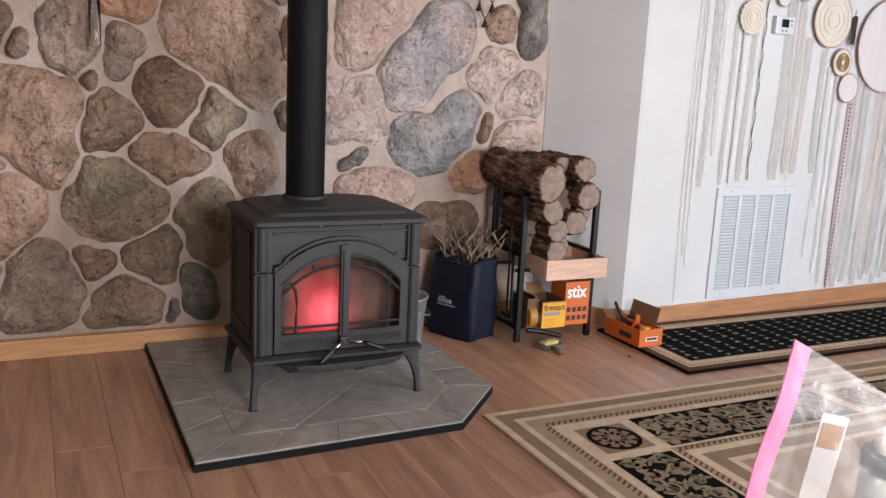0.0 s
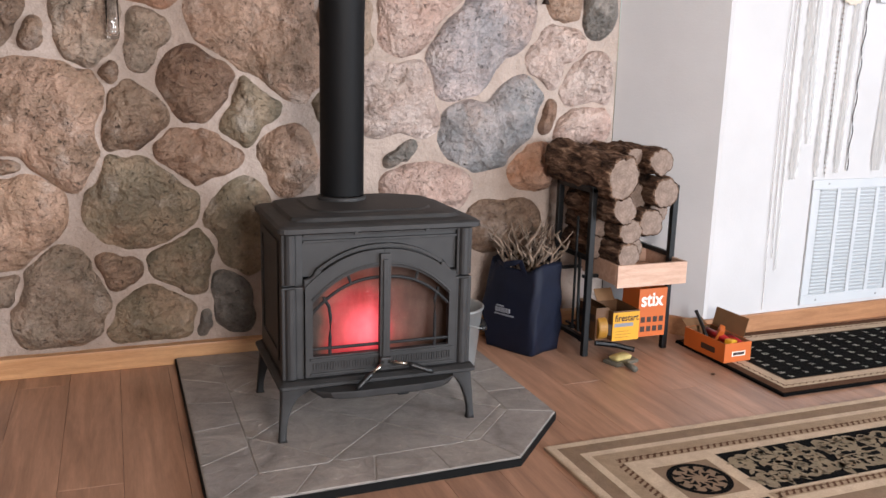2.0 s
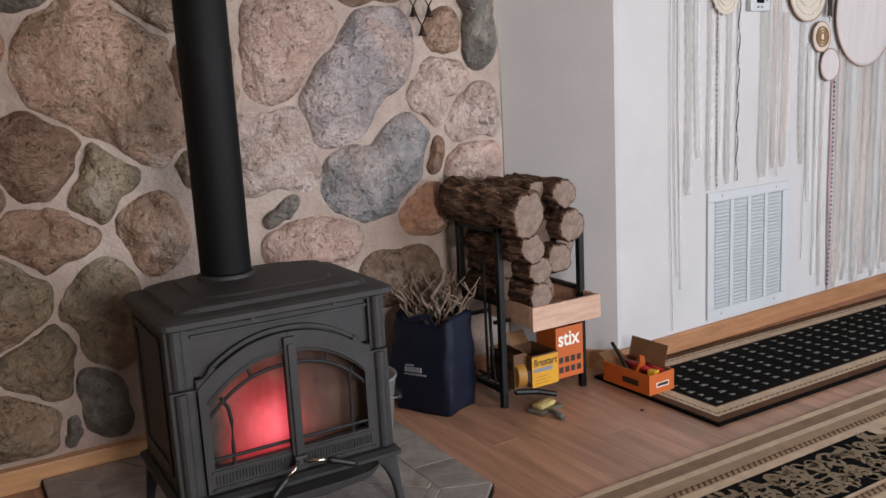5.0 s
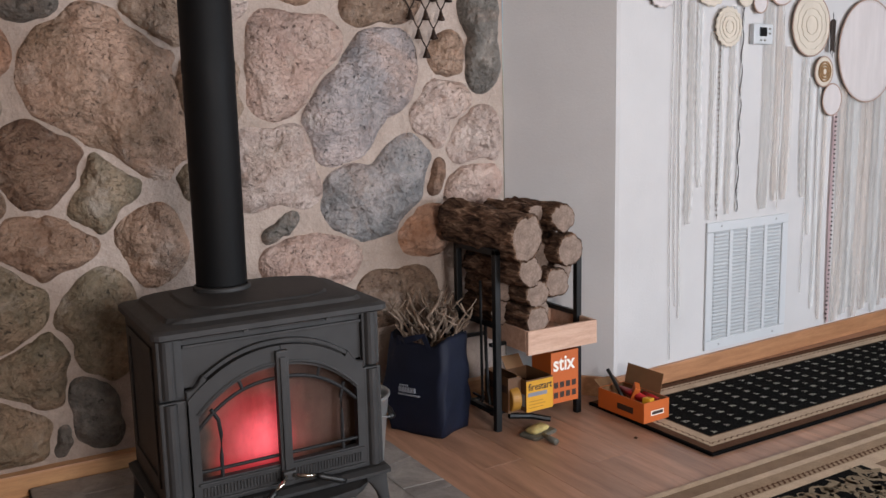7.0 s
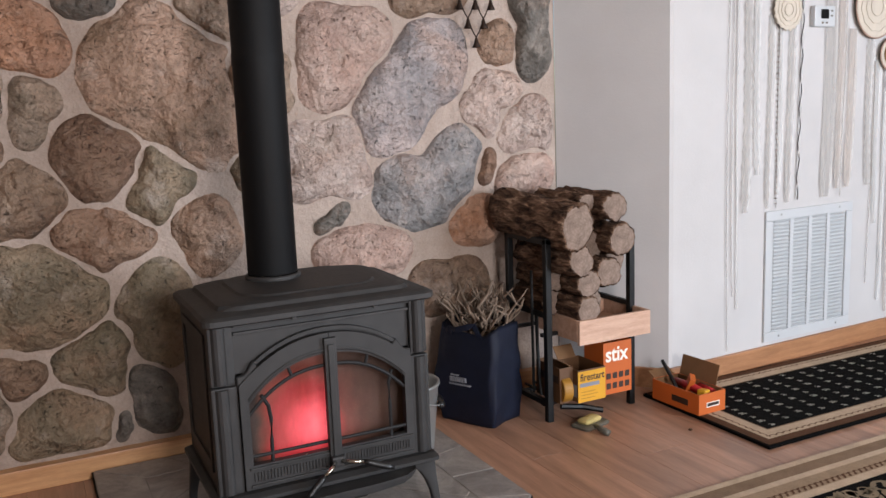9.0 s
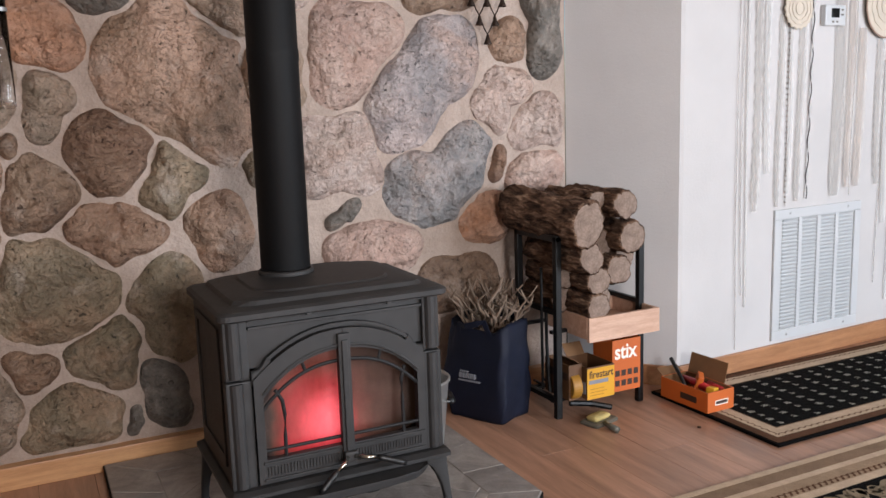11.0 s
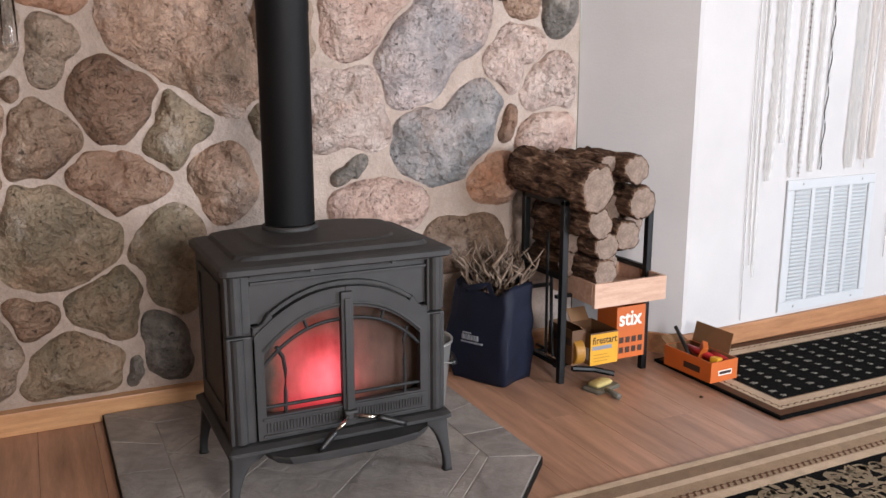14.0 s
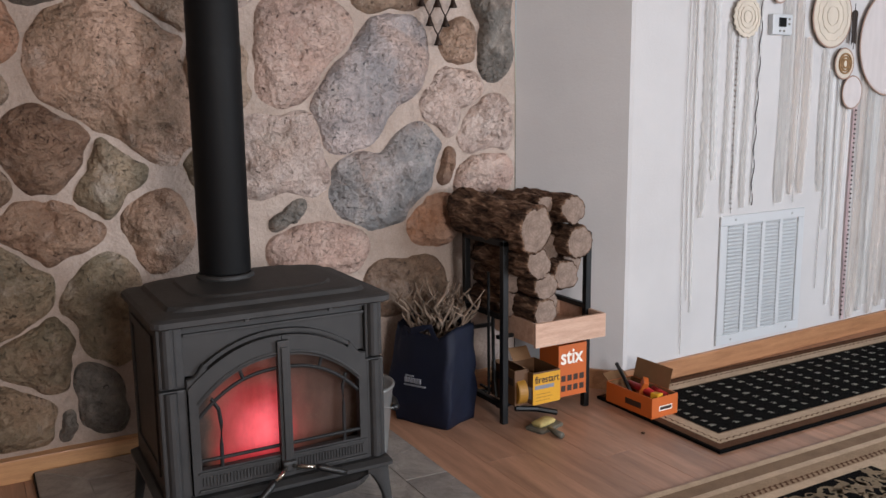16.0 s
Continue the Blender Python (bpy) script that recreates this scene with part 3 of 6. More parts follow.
def door(x0, x1, name):
    n = 22
    xs = [x0 + (x1 - x0) * k / n for k in range(n + 1)]
    leaf_top = lambda x: arch_z(x, 0.522, 0.118, 0.262, power=2.2)
    bm = bmesh.new()
    o = [(x, leaf_top(x)) for x in xs]
    left_rail = 0.024 if x0 < 0.9 else 0.012
    right_rail = 0.012 if x0 < 0.9 else 0.024
    ix = [x0 + left_rail + (x1 - x0 - left_rail - right_rail) * k / n for k in range(n + 1)]
    i = [(x, inner(x)) for x in ix]
    outer_loop = [(x0, 0.232)] + o + [(x1, 0.232)]
    inner_loop = [(ix[0], 0.3)] + i + [(ix[-1], 0.3)]
    rows = [[bm.verts.new((x, y, z)) for x, z in loop] for loop, y in ((outer_loop, 2.946), (inner_loop, 2.946), (inner_loop, 2.968), (outer_loop, 2.968))]
    for a, c in zip(rows, rows[1:] + rows[:1]):
        for k in range(len(a)):
            j = (k + 1) % len(a)
            bm.faces.new((a[k], a[j], c[j], c[k]))
    leaf = stove_part(name, bm)
    # raised bead round the opening
    bm = bmesh.new()
    tube(bm, [(x, 2.945, z + 0.01) for x, z in i], 0.005, 6)
    stove_part("bead", bm, IRON, leaf)
    # pierced ledge below the pane, with a row of small lugs
    bm = boxes((x0 + 0.014, x1 - 0.006, 2.94, 2.95, 0.238, 0.246), (x0 + 0.014, x1 - 0.006, 2.94, 2.95, 0.288, 0.295), bevel=0.002)
    count = 24
    for k in range(count):
        xm = x0 + 0.022 + (x1 - x0 - 0.036) * (k + 0.5) / count
        box(bm, xm - 0.0025, xm + 0.0025, 2.9425, 2.95, 0.254, 0.28, 0.001)
    stove_part("louvre", bm, IRON, leaf)
    # pane
    bm = bmesh.new()
    f = bm.faces.new([bm.verts.new((x, 2.972, z)) for x, z in inner_loop])
    bmesh.ops.triangulate(bm, faces=[f])
    pane = stove_part("pane", bm, STOVE_GLASS, leaf, "smoke-stained glass pane")
    pane.visible_shadow = False
    # guard bars before the pane
    bm = bmesh.new()
    bar_arch = lambda x: arch_z(x, 0.435, 0.112, 0.236, power=2.4)
    tube(bm, [(x, 2.955, bar_arch(x)) for x in ix], 0.0055, 8)
    tube(bm, [(ix[0], 2.955, 0.323), (ix[-1], 2.955, 0.323)], 0.0055, 8)
    if x0 < 0.9:
        tube(bm, [(0.886, 2.955, 0.298), (0.887, 2.955, 0.36), (0.889, 2.955, 0.42), (0.884, 2.955, 0.46), (0.866, 2.955, 0.492)], 0.0055, 8)
        tube(bm, [(0.955, 2.955, bar_arch(0.955)), (0.945, 2.955, inner(0.945))], 0.005, 8)
    else:
        tube(bm, [(1.243, 2.955, 0.298), (1.243, 2.955, 0.4), (1.241, 2.955, 0.46), (1.252, 2.955, 0.5)], 0.0055, 8)
        tube(bm, [(1.172, 2.955, bar_arch(1.172)), (1.18, 2.955, inner(1.18))], 0.005, 8)
    stove_part("guard_grille", bm, IRON_DARK, leaf)
    return leaf


sg = Mat("stove_pane")
streaks = sg.node("ShaderNodeMapping", Vector=sg.co, Scale=(9, 1, 2.2), Rotation=(0, 0.9, 0)).outputs[0]
tint = sg.ramp(sg.math("ADD", sg.math("MULTIPLY", sg.noise(6, 4, 0.6), 0.6), sg.math("MULTIPLY", sg.noise(3, 5, 0.65, streaks), 0.4)), (0.34, (0.4, 0.33, 0.3, 1)), (0.64, (0.84, 0.78, 0.75, 1)))
sg.set(Base_Color=tint, Roughness=0.12, IOR=1.12, Transmission_Weight=1.0)
STOVE_GLASS = sg.m
door_left = door(SIDE_L, 1.063, "door")
door_right = door(1.065, SIDE_R, "door")
bm = boxes((MID_L, MID_R, 2.932, 2.95, 0.236, 0.628), bevel=0.004)
box(bm, MID_L + 0.009, MID_R - 0.009, 2.926, 2.94, 0.25, 0.61, 0.003)
stove_part("centre_post", bm, IRON, door_right)
# spring handles that meet at the post
for end, parent in (((0.952, 2.872, 0.204), door_left), ((1.212, 2.872, 0.236), door_right)):
    hub = Vector((1.052 if end[0] < 1 else 1.072, 2.915, 0.272))
    e = Vector(end)
    mid = hub.lerp(e, 0.42) + Vector((0, -0.008, 0.006 if end[0] < 1 else 0.01))
    bm = bmesh.new()
    tube(bm, [hub, hub.lerp(mid, 0.5) + Vector((0, -0.012, 0.003)), mid], 0.006, 10)
    handle = stove_part("handle", bm, CHROME, parent, "chrome door handle with black grip", True)
    bm = bmesh.new()
    tube(bm, [mid, mid.lerp(e, 0.15), mid.lerp(e, 0.8), e], 0.009, 12, taper=[0.007, 0.0095, 0.0098, 0.007])
    stove_part("grip", bm, GRIP, handle, smooth=True)
stove_part("hub", boxes((1.044, 1.082, 2.914, 2.936, 0.256, 0.286), bevel=0.006))
# ash ledge that hangs below the doors
pts_top = [(0.812, 2.94), (0.83, 2.895), (0.87, 2.868), (0.95, 2.858), (1.17, 2.858), (1.25, 2.868), (1.29, 2.895), (1.308, 2.94)]
stove_part("ash_lip", loft([([(1.06 + (x - 1.06) * 0.82, y + 0.012) for x, y in pts_top], 0.176), ([(1.06 + (x - 1.06) * 0.94, y + 0.002) for x, y in pts_top], 0.183), (pts_top, 0.2), (pts_top, 0.206), ([(1.06 + (x - 1.06) * 0.96, y + 0.01) for x, y in pts_top], 0.202)]), IRON, None, "worn grey ash lip")
stove_part("ash_drawer", boxes((0.86, 1.26, 2.96, 3.33, 0.148, 0.203), bevel=0.01), IRON_DARK)
stove_part("latch", boxes((1.1, 1.14, 2.9, 2.93, 0.156, 0.18), bevel=0.006), IRON_DARK)
# legs: broad under the base, curving in to a small foot
for fx, fy, sx, sy in ((0.724, 2.918, 1, 1), (1.388, 2.925, -1, 1), (0.724, 3.39, 1, -1), (1.388, 3.39, -1, -1)):
    rings_ = []
    for z, w, off in ((0.0325, 0.03, 0.0), (0.042, 0.024, 0.002), (0.075, 0.024, 0.004), (0.11, 0.028, 0.007), (0.145, 0.038, 0.01), (0.175, 0.055, 0.012), (0.198, 0.085, 0.013), (0.206, 0.11, 0.013)):
        x0, y0 = fx + sx * off, fy + sy * off
        x1, y1 = x0 + sx * w, y0 + sy * (0.024 + 0.3 * (w - 0.024))
        rings_.append((rounded_rect(min(x0, x1), max(x0, x1), min(y0, y1), max(y0, y1), 0.006, 2), z))
    stove_part("leg", loft(rings_), IRON, None, "", True)
# top: lip, sloping shoulder, raised panel, flue collar
top = stove_part("top_plate", loft([(rounded_rect(0.742, 1.38, 2.93, 3.395, 0.02), 0.7), (rounded_rect(0.732, 1.39, 2.918, 3.402, 0.03), 0.706), (rounded_rect(0.732, 1.39, 2.918, 3.402, 0.03), 0.72), (rounded_rect(0.742, 1.38, 2.93, 3.395, 0.03), 0.7265),
                                    (rounded_rect(0.782, 1.34, 2.965, 3.385, 0.05), 0.732), (rounded_rect(0.79, 1.332, 2.972, 3.38, 0.05), 0.743), (rounded_rect(0.812, 1.31, 2.99, 3.375, 0.06), 0.747), (rounded_rect(0.85, 1.27, 3.02, 3.37, 0.09), 0.749), (rounded_rect(0.857, 1.263, 3.026, 3.366, 0.09), 0.754)]))
stove_part("lug", boxes((0.955, 0.968, 2.912, 2.922, 0.698, 0.706), bevel=0.002))
stove_part("lug", boxes((1.19, 1.203, 2.912, 2.922, 0.698, 0.706), bevel=0.002))
stove_part("flue_collar", lathe([(0.0775, 0.745), (0.085, 0.75), (0.085, 0.762), (0.0825, 0.766), (0.0765, 0.767)], 40, pose(1.008, 3.28, 0)), IRON, None, "", True)
# firebox lining and the fire
stove_part("firebox", boxes((0.78, 1.34, 3.345, 3.372, 0.235, 0.7), (0.776, 0.79, 2.99, 3.345, 0.235, 0.7), (1.33, 1.344, 2.99, 3.345, 0.235, 0.7), (0.79, 1.33, 2.99, 3.345, 0.235, 0.262), (0.79, 1.33, 2.99, 3.345, 0.685, 0.699)), SOOT)
fm = Mat("glowing_fire")
spot = fm.node("ShaderNodeVectorMath", Vector=fm.co)
spot.operation = "DISTANCE"
spot.inputs[1].default_value = (1.03 - SX, 3.03 - SY, 0.36 - SZ)
axes = fm.node("ShaderNodeSeparateXYZ", Vector=fm.co).outputs
lick = fm.math("MULTIPLY", fm.math("SUBTRACT", fm.noise(13, 4, 0.55), 0.5), 0.05)
grey = lambda *rows: [(p, (g, g, g, 1)) for p, g in rows]
across = fm.ramp(fm.math("DIVIDE", fm.math("ADD", fm.math("ADD", axes[0], lick), 0.3), 0.6), *grey((0.165, 0.0), (0.23, 0.5), (0.33, 0.85), (0.47, 1.0), (0.56, 0.34), (0.7, 0.13), (0.88, 0.02)))
upward = fm.ramp(fm.math("DIVIDE", fm.math("ADD", fm.math("ADD", axes[2], lick), -0.22), 0.4), *grey((0.02, 0.35), (0.15, 0.9), (0.4, 0.8), (0.58, 0.5), (0.7, 0.2), (0.95, 0.08)))
core = fm.ramp(fm.math("ADD", spot.outputs["Value"], lick), *grey((0.0, 0.55), (0.05, 0.3), (0.1, 0.0)))
heat = fm.math("ADD", fm.math("MULTIPLY", fm.math("MULTIPLY", across, upward), 0.72), core)
# the glow's dim brown end paints in the haze reflected on the panes
fm.set(Base_Color=(0.05, 0.035, 0.03, 1), Roughness=1.0, Emission_Color=fm.ramp(heat, (0.0, (0.5, 0.27, 0.15, 1)), (0.12, (0.75, 0.17, 0.11, 1)), (0.35, (0.95, 0.05, 0.065, 1)), (0.9, (1.0, 0.12, 0.15, 1))), Emission_Strength=fm.math("MULTIPLY", heat, 1.4))
FIRE = fm.m
bm = bmesh.new()
bmesh.ops.create_icosphere(bm, subdivisions=5, radius=1)
for v in bm.verts:
    n = noise.noise(v.co * 2.3) * 0.16 + noise.noise(v.co * 5.0) * 0.05
    v.co *= (abs(v.co.x) ** 12 + abs(v.co.y) ** 12 + abs(v.co.z) ** 12) ** (-1 / 12)
    v.co = Vector((1.06 + v.co.x * 0.268, 3.14 + v.co.y * 0.11 * (1 + n), max(0.263, 0.465 + v.co.z * 0.205)))
stove_part("fire", bm, FIRE, None, "red glowing fire and embers", True)

stove_pipe = part("stove_pipe", lathe([(0.0745, 0.0), (0.0755, 0.004), (0.0755, 0.62), (0.077, 0.625), (0.077, 0.655), (0.0755, 0.66), (0.0755, CEIL - 0.77)], 48, None), PIPE, None, "", True)
stove_pipe.matrix_world = pose(1.008, 3.28, 0.77)
tagged(stove_pipe, "matt black round metal stove pipe rising from the stove", "stove pipe")

# ---- ash bucket beside the stove ----
bucket = thing("ash_bucket", "galvanised steel ash bucket with black-gripped handle on the hearth", "bucket", at=pose(1.483, 3.42, 0.032, 0, 0, 72))
part("pail", lathe([(0, 0.004), (0.095, 0.004), (0.1, 0.0), (0.104, 0.01), (0.128, 0.25), (0.134, 0.252), (0.134, 0.26), (0.127, 0.262), (0.124, 0.25), (0.1, 0.02), (0, 0.018)], 36), STEEL, bucket, "", True)
bm = bmesh.new()
tube(bm, [(0.13 * math.cos(a) * 1.0, -0.13 * math.sin(a) * 1.06, 0.245 - 0.07 * math.sin(a)) for a in [math.pi * k / 14 for k in range(15)]], 0.003, 6)
bail = part("bail", bm, STEEL, bucket)
bm = bmesh.new()
tube(bm, [(0.06, -0.124, 0.184), (0.03, -0.137, 0.176), (-0.03, -0.137, 0.176), (-0.06, -0.124, 0.184)], 0.011, 10)
part("grip", bm, GRIP, bail, "black grip", True)
part("ear", boxes((0.124, 0.142, -0.018, 0.018, 0.2, 0.262), bevel=0.004), STEEL, bucket)
part("ear", boxes((-0.142, -0.124, -0.018, 0.018, 0.2, 0.262), bevel=0.004), STEEL, bucket)

# ---- kindling bag ----
bag = thing("tote_bag", "navy blue canvas tote bag full of twigs on the floor", "bag", at=pose(1.928, 3.664, 0, 0, 0, 27))


def bag_body():
    bm = bmesh.new()
    n, rows = 48, 22
    grid = []
    for r in range(rows + 1):
        z = 0.375 * r / rows
        f = r / rows
        ring = []
        for k in range(n):
            a = 2 * math.pi * k / n
            c, s = math.cos(a), math.sin(a)
            foot = 0.86 + 0.14 * min(1, f * 2.2)
            hw, hd = (0.112 - 0.02 * f ** 2) * foot, (0.143 + 0.008 * math.sin(3 * f) - 0.012 * f) * foot
            e = 0.13 + 0.2 * f
            x = hw * math.copysign(abs(c) ** e, c)
            y = hd * math.copysign(abs(s) ** e, s)
            w = noise.noise(Vector((x * 14, y * 14, z * 9))) * 0.022 + noise.noise(Vector((x * 30, y * 30, z * 12 + 5))) * 0.012 + abs(noise.noise(Vector((x * 20, y * 20, z * 6 + 9)))) * 0.012
            ring.append(bm.verts.new((x * (1 + w * 4), y * (1 + w * 5), z + (0.03 * abs(s) ** 2 + 0.015 * noise.noise(Vector((c * 2, s * 2, 1)))) * f ** 3)))
        grid.append(ring)
    for a, c in zip(grid, grid[1:]):
        for k in range(n):
            j = (k + 1) % n
            bm.faces.new((a[k], a[j], c[j], c[k]))
    bm.faces.new(grid[0][::-1])
    inside = [bm.verts.new((v.co.x * 0.95, v.co.y * 0.93, v.co.z - 0.09)) for v in grid[-1]]
    for k in range(n):
        j = (k + 1) % n
        bm.faces.new((grid[-1][k], grid[-1][j], inside[j], inside[k]))
    bm.faces.new(inside)
    return bm


part("bag_body", bag_body(), NAVY, bag, "", True)
for s in (-1, 1):
    bm = bmesh.new()
    pts = [(s * 0.09, -0.075, 0.28), (s * 0.092, -0.07, 0.36), (s * 0.1, -0.05, 0.41), (s * 0.11, -0.02, 0.4), (s * 0.113, 0.03, 0.385), (s * 0.1, 0.065, 0.39), (s * 0.092, 0.075, 0.35), (s * 0.09, 0.078, 0.28)]
    rows_ = []
    for i, p in enumerate(pts):
        d = (Vector(pts[min(i + 1, len(pts) - 1)]) - Vector(pts[max(i - 1, 0)])).normalized()
        side = d.cross(Vector((s, 0, 0))).normalized() * 0.012
        rows_.append([bm.verts.new(Vector(p) + e * side + Vector((o * s, 0, 0))) for e, o in ((-1, 0), (1, 0), (1, 0.003), (-1, 0.003))])
    for a_, c_ in zip(rows_, rows_[1:]):
        for q in range(4):
            bm.faces.new((a_[q], a_[(q + 1) % 4], c_[(q + 1) % 4], c_[q]))
    part("strap", bm, NAVY, bag)
# the print: a small line, one of tall letter bars, a thin line below
bm = bmesh.new()
for k in range(5):
    box(bm, -0.1172, -0.1, 0.06 - k * 0.008 - 0.006, 0.06 - k * 0.008, 0.198, 0.203)
for k in range(6):
    box(bm, -0.1172, -0.1, 0.064 - k * 0.0135 - 0.0085, 0.064 - k * 0.0135, 0.174, 0.193)
for k in range(9):
    box(bm, -0.1172, -0.1, 0.068 - k * 0.0115 - 0.0085, 0.068 - k * 0.0115, 0.161, 0.166)
part("print", bm, CREAM, bag, "pale printed bars")


def twig(i):
    rnd = random.Random(100 + i)
    ang, lean = rnd.uniform(0, 6.283), rnd.uniform(0.05, 1.0)
    base = Vector((1.93 + rnd.uniform(-0.05, 0.05), 3.655 + rnd.uniform(-0.07, 0.06), 0.29 + rnd.uniform(0, 0.03)))
    d = Vector((math.cos(ang) * lean, math.sin(ang) * lean * 0.7, 1)).normalized()
    length = rnd.uniform(0.14, 0.29)
    r = rnd.uniform(0.003, 0.0085)
    bm = bmesh.new()
    pts = [base + d * length * k / 5 + Vector((rnd.uniform(-1, 1), rnd.uniform(-1, 1), 0)) * 0.026 * (k > 0) for k in range(6)]
    tube(bm, pts, r, 6, taper=[r, r * 0.97, r * 0.92, r * 0.85, r * 0.75, r * 0.6])
    for k in (2, 3, 4):
        if rnd.random() < 0.6:
            side = Vector((rnd.uniform(-1, 1), rnd.uniform(-1, 1), rnd.uniform(0.2, 1))).normalized()
            tube(bm, [pts[k], pts[k] + side * 0.03, pts[k] + side * rnd.uniform(0.05, 0.09) + Vector((0, 0, 0.01))], r, 5, taper=[r * 0.6, r * 0.5, r * 0.3])
    tagged(part("twig", bm, TWIG, None, "", True), "dry grey-brown forked twig standing in the tote bag", "twig", "kindling twigs in the bag")


for i in range(40):
    twig(i)

# ---- log rack ----
RX0, RX1, RY0, RY1, RZ = 2.13, 2.535, 3.462, 3.745, 0.735
rack = thing("log_rack", "black square-tube steel log rack holding split logs", "log rack", at=pose(2.33, 3.6, 0))


def rack_part(name, bm, material=RACK, label=""):
    bm.transform(pose(-2.33, -3.6, 0))
    return part(name, bm, material, rack, label)


for x in (RX0, RX1):
    for y in (RY0, RY1):
        h = RZ + (0.0 if x == RX0 else -0.02)
        rack_part("post", boxes((x - 0.013, x + 0.013, y - 0.013, y + 0.013, 0, h), bevel=0.003))
    rack_part("top_bar", boxes((x - 0.013, x + 0.013, RY0 - 0.013, RY1 + 0.013, RZ - 0.022, RZ + 0.003), bevel=0.003))
    rack_part("side_bar", boxes((x - 0.01, x + 0.01, RY0, RY1, 0.42, 0.44), bevel=0.003))
    rack_part("side_bar", boxes((x - 0.01, x + 0.01, RY0, RY1, 0.06, 0.08), bevel=0.003))
for y in (RY0 + 0.05, RY1 - 0.05):
    rack_part("cross_bar", boxes((RX0, RX1, y - 0.01, y + 0.01, 0.335, 0.35), bevel=0.003))
    rack_part("cross_bar", boxes((RX0, RX1, y - 0.01, y + 0.01, 0.05, 0.065), bevel=0.003))
bm = bmesh.new()
for k in range(9):
    x = RX0 + 0.02 + k * (RX1 - RX0 - 0.04) / 8
    box(bm, x - 0.004, x + 0.004, RY0, RY1, 0.065, 0.073)
rack_part("shelf_wires", bm)
bm = bmesh.new()
tube(bm, [(2.135, 3.55, 0.43), (2.13, 3.54, 0.3), (2.125, 3.52, 0.16), (2.12, 3.5, 0.1)], 0.007, 8)
tube(bm, [(2.12, 3.56, 0.6), (2.118, 3.555, 0.3), (2.116, 3.55, 0.1)], 0.006, 8)
rack_part("poker", bm)
bm = bmesh.new()
tube(bm, [(2.17, 3.44, 0.062), (2.26, 3.42, 0.05), (2.33, 3.38, 0.035)], 0.012, 8)
tagged(part("iron_poker", bm, RACK), "black iron poker lying under the log rack", "poker")

# wooden tray on the rack
tray = thing("wooden_tray", "shallow unpainted pine tray resting on the log rack", "tray", at=pose(2.37, 3.5, 0.351))
TX0, TX1, TY0, TY1, TZ0, TZ1 = 2.205, 2.55, 3.355, 3.66, 0.351, 0.42
for name, r in (("front_board", (TX0, TX1, TY0, TY0 + 0.016, TZ0 - 0.028, TZ1)), ("back_board", (TX0, TX1, TY1 - 0.016, TY1, TZ0, TZ1)), ("side_board", (TX0 - 0.001, TX0 + 0.014, TY0 + 0.0165, TY1 - 0.0165, TZ0 - 0.018, TZ1)), ("side_board", (TX1 - 0.014, TX1 + 0.001, TY0 + 0.0165, TY1 - 0.0165, TZ0, TZ1)), ("bottom_board", (TX0 + 0.0145, TX1 - 0.0145, TY0 + 0.0165, TY1 - 0.0165, TZ0, TZ0 + 0.008))):
    bm = boxes(r, bevel=0.002)
    bm.transform(pose(-2.37, -3.5, -0.351))
    part(name, bm, TRAY_WOOD, tray)


def log(x, z, r, front, length, squash=1.0, tip=0.0, seed=0, drift=0.0):
    """A round of firewood lying front to back: bark, and a sawn end."""
    rnd = random.Random(seed)
    n, rows = 40, 22
    bm = bmesh.new()
    rings = []
    for i in range(rows + 1):
        f = i / rows
        y = length * f
        ring = []
        for k in range(n):
            a = 2 * math.pi * k / n
            p = Vector((math.cos(a) * 1.4 + seed * 3.1, f * 3, math.sin(a) * 1.4))
            rr = r * (1 + 0.16 * noise.noise(p) + 0.12 * noise.noise(p * 2.6) + 0.12 * (0.25 - abs(noise.noise(Vector((p.x * 4, p.y * 2.2, p.z * 4))))) + 0.07 * noise.noise(Vector((p.x * 7, p.y * 3.5, p.z * 7))))
            ring.append(bm.verts.new((rr * math.cos(a) + drift * f, y, rr * squash * math.sin(a) + tip * f)))
        rings.append(ring)
    for a, c in zip(rings, rings[1:]):
        for k in range(n):
            j = (k + 1) % n
            bm.faces.new((a[k], a[j], c[j], c[k]))
    for ring in (rings[0], rings[-1]):
        mid = bm.verts.new(sum((v.co for v in ring), Vector()) / n + Vector((0, rnd.uniform(-0.004, 0.004), 0)))
        ins = [bm.verts.new(mid.co.lerp(v.co, 0.9) + Vector((0, -0.003 if ring is rings[0] else 0.003, 0))) for v in ring]
        for k in range(n):
            j = (k + 1) % n
            bm.faces.new((ring[k], ring[j], ins[j], ins[k]))
            bm.faces.new((ins[k], ins[j], mid)).material_index = 1
    for f in bm.faces:
        f.smooth = True
    ob = part("log", bm, [BARK, LOG_END])
    ob.matrix_world = pose(x, front, z, 0, rnd.uniform(-30, 30), 0)
    return tagged(ob, "rough-barked firewood log with a weathered sawn end", "log", "logs stacked on the rack")


log(2.26, 0.455, 0.055, 3.37, 0.3, 1.0, 0, 1)
log(2.27, 0.556, 0.056, 3.38, 0.34, 0.95, 0, 2)
log(2.372, 0.588, 0.062, 3.39, 0.35, 1.0, 0.03, 3, -0.03)
log(2.22, 0.652, 0.056, 3.36, 0.37, 1.1, 0, 4, -0.02)
log(2.315, 0.69, 0.068, 3.45, 0.34, 1.0, 0, 5)
log(2.415, 0.72, 0.063, 3.36, 0.36, 1.0, 0, 6)
log(2.198, 0.785, 0.072, 3.35, 0.45, 1.25, 0.03, 7, -0.06)
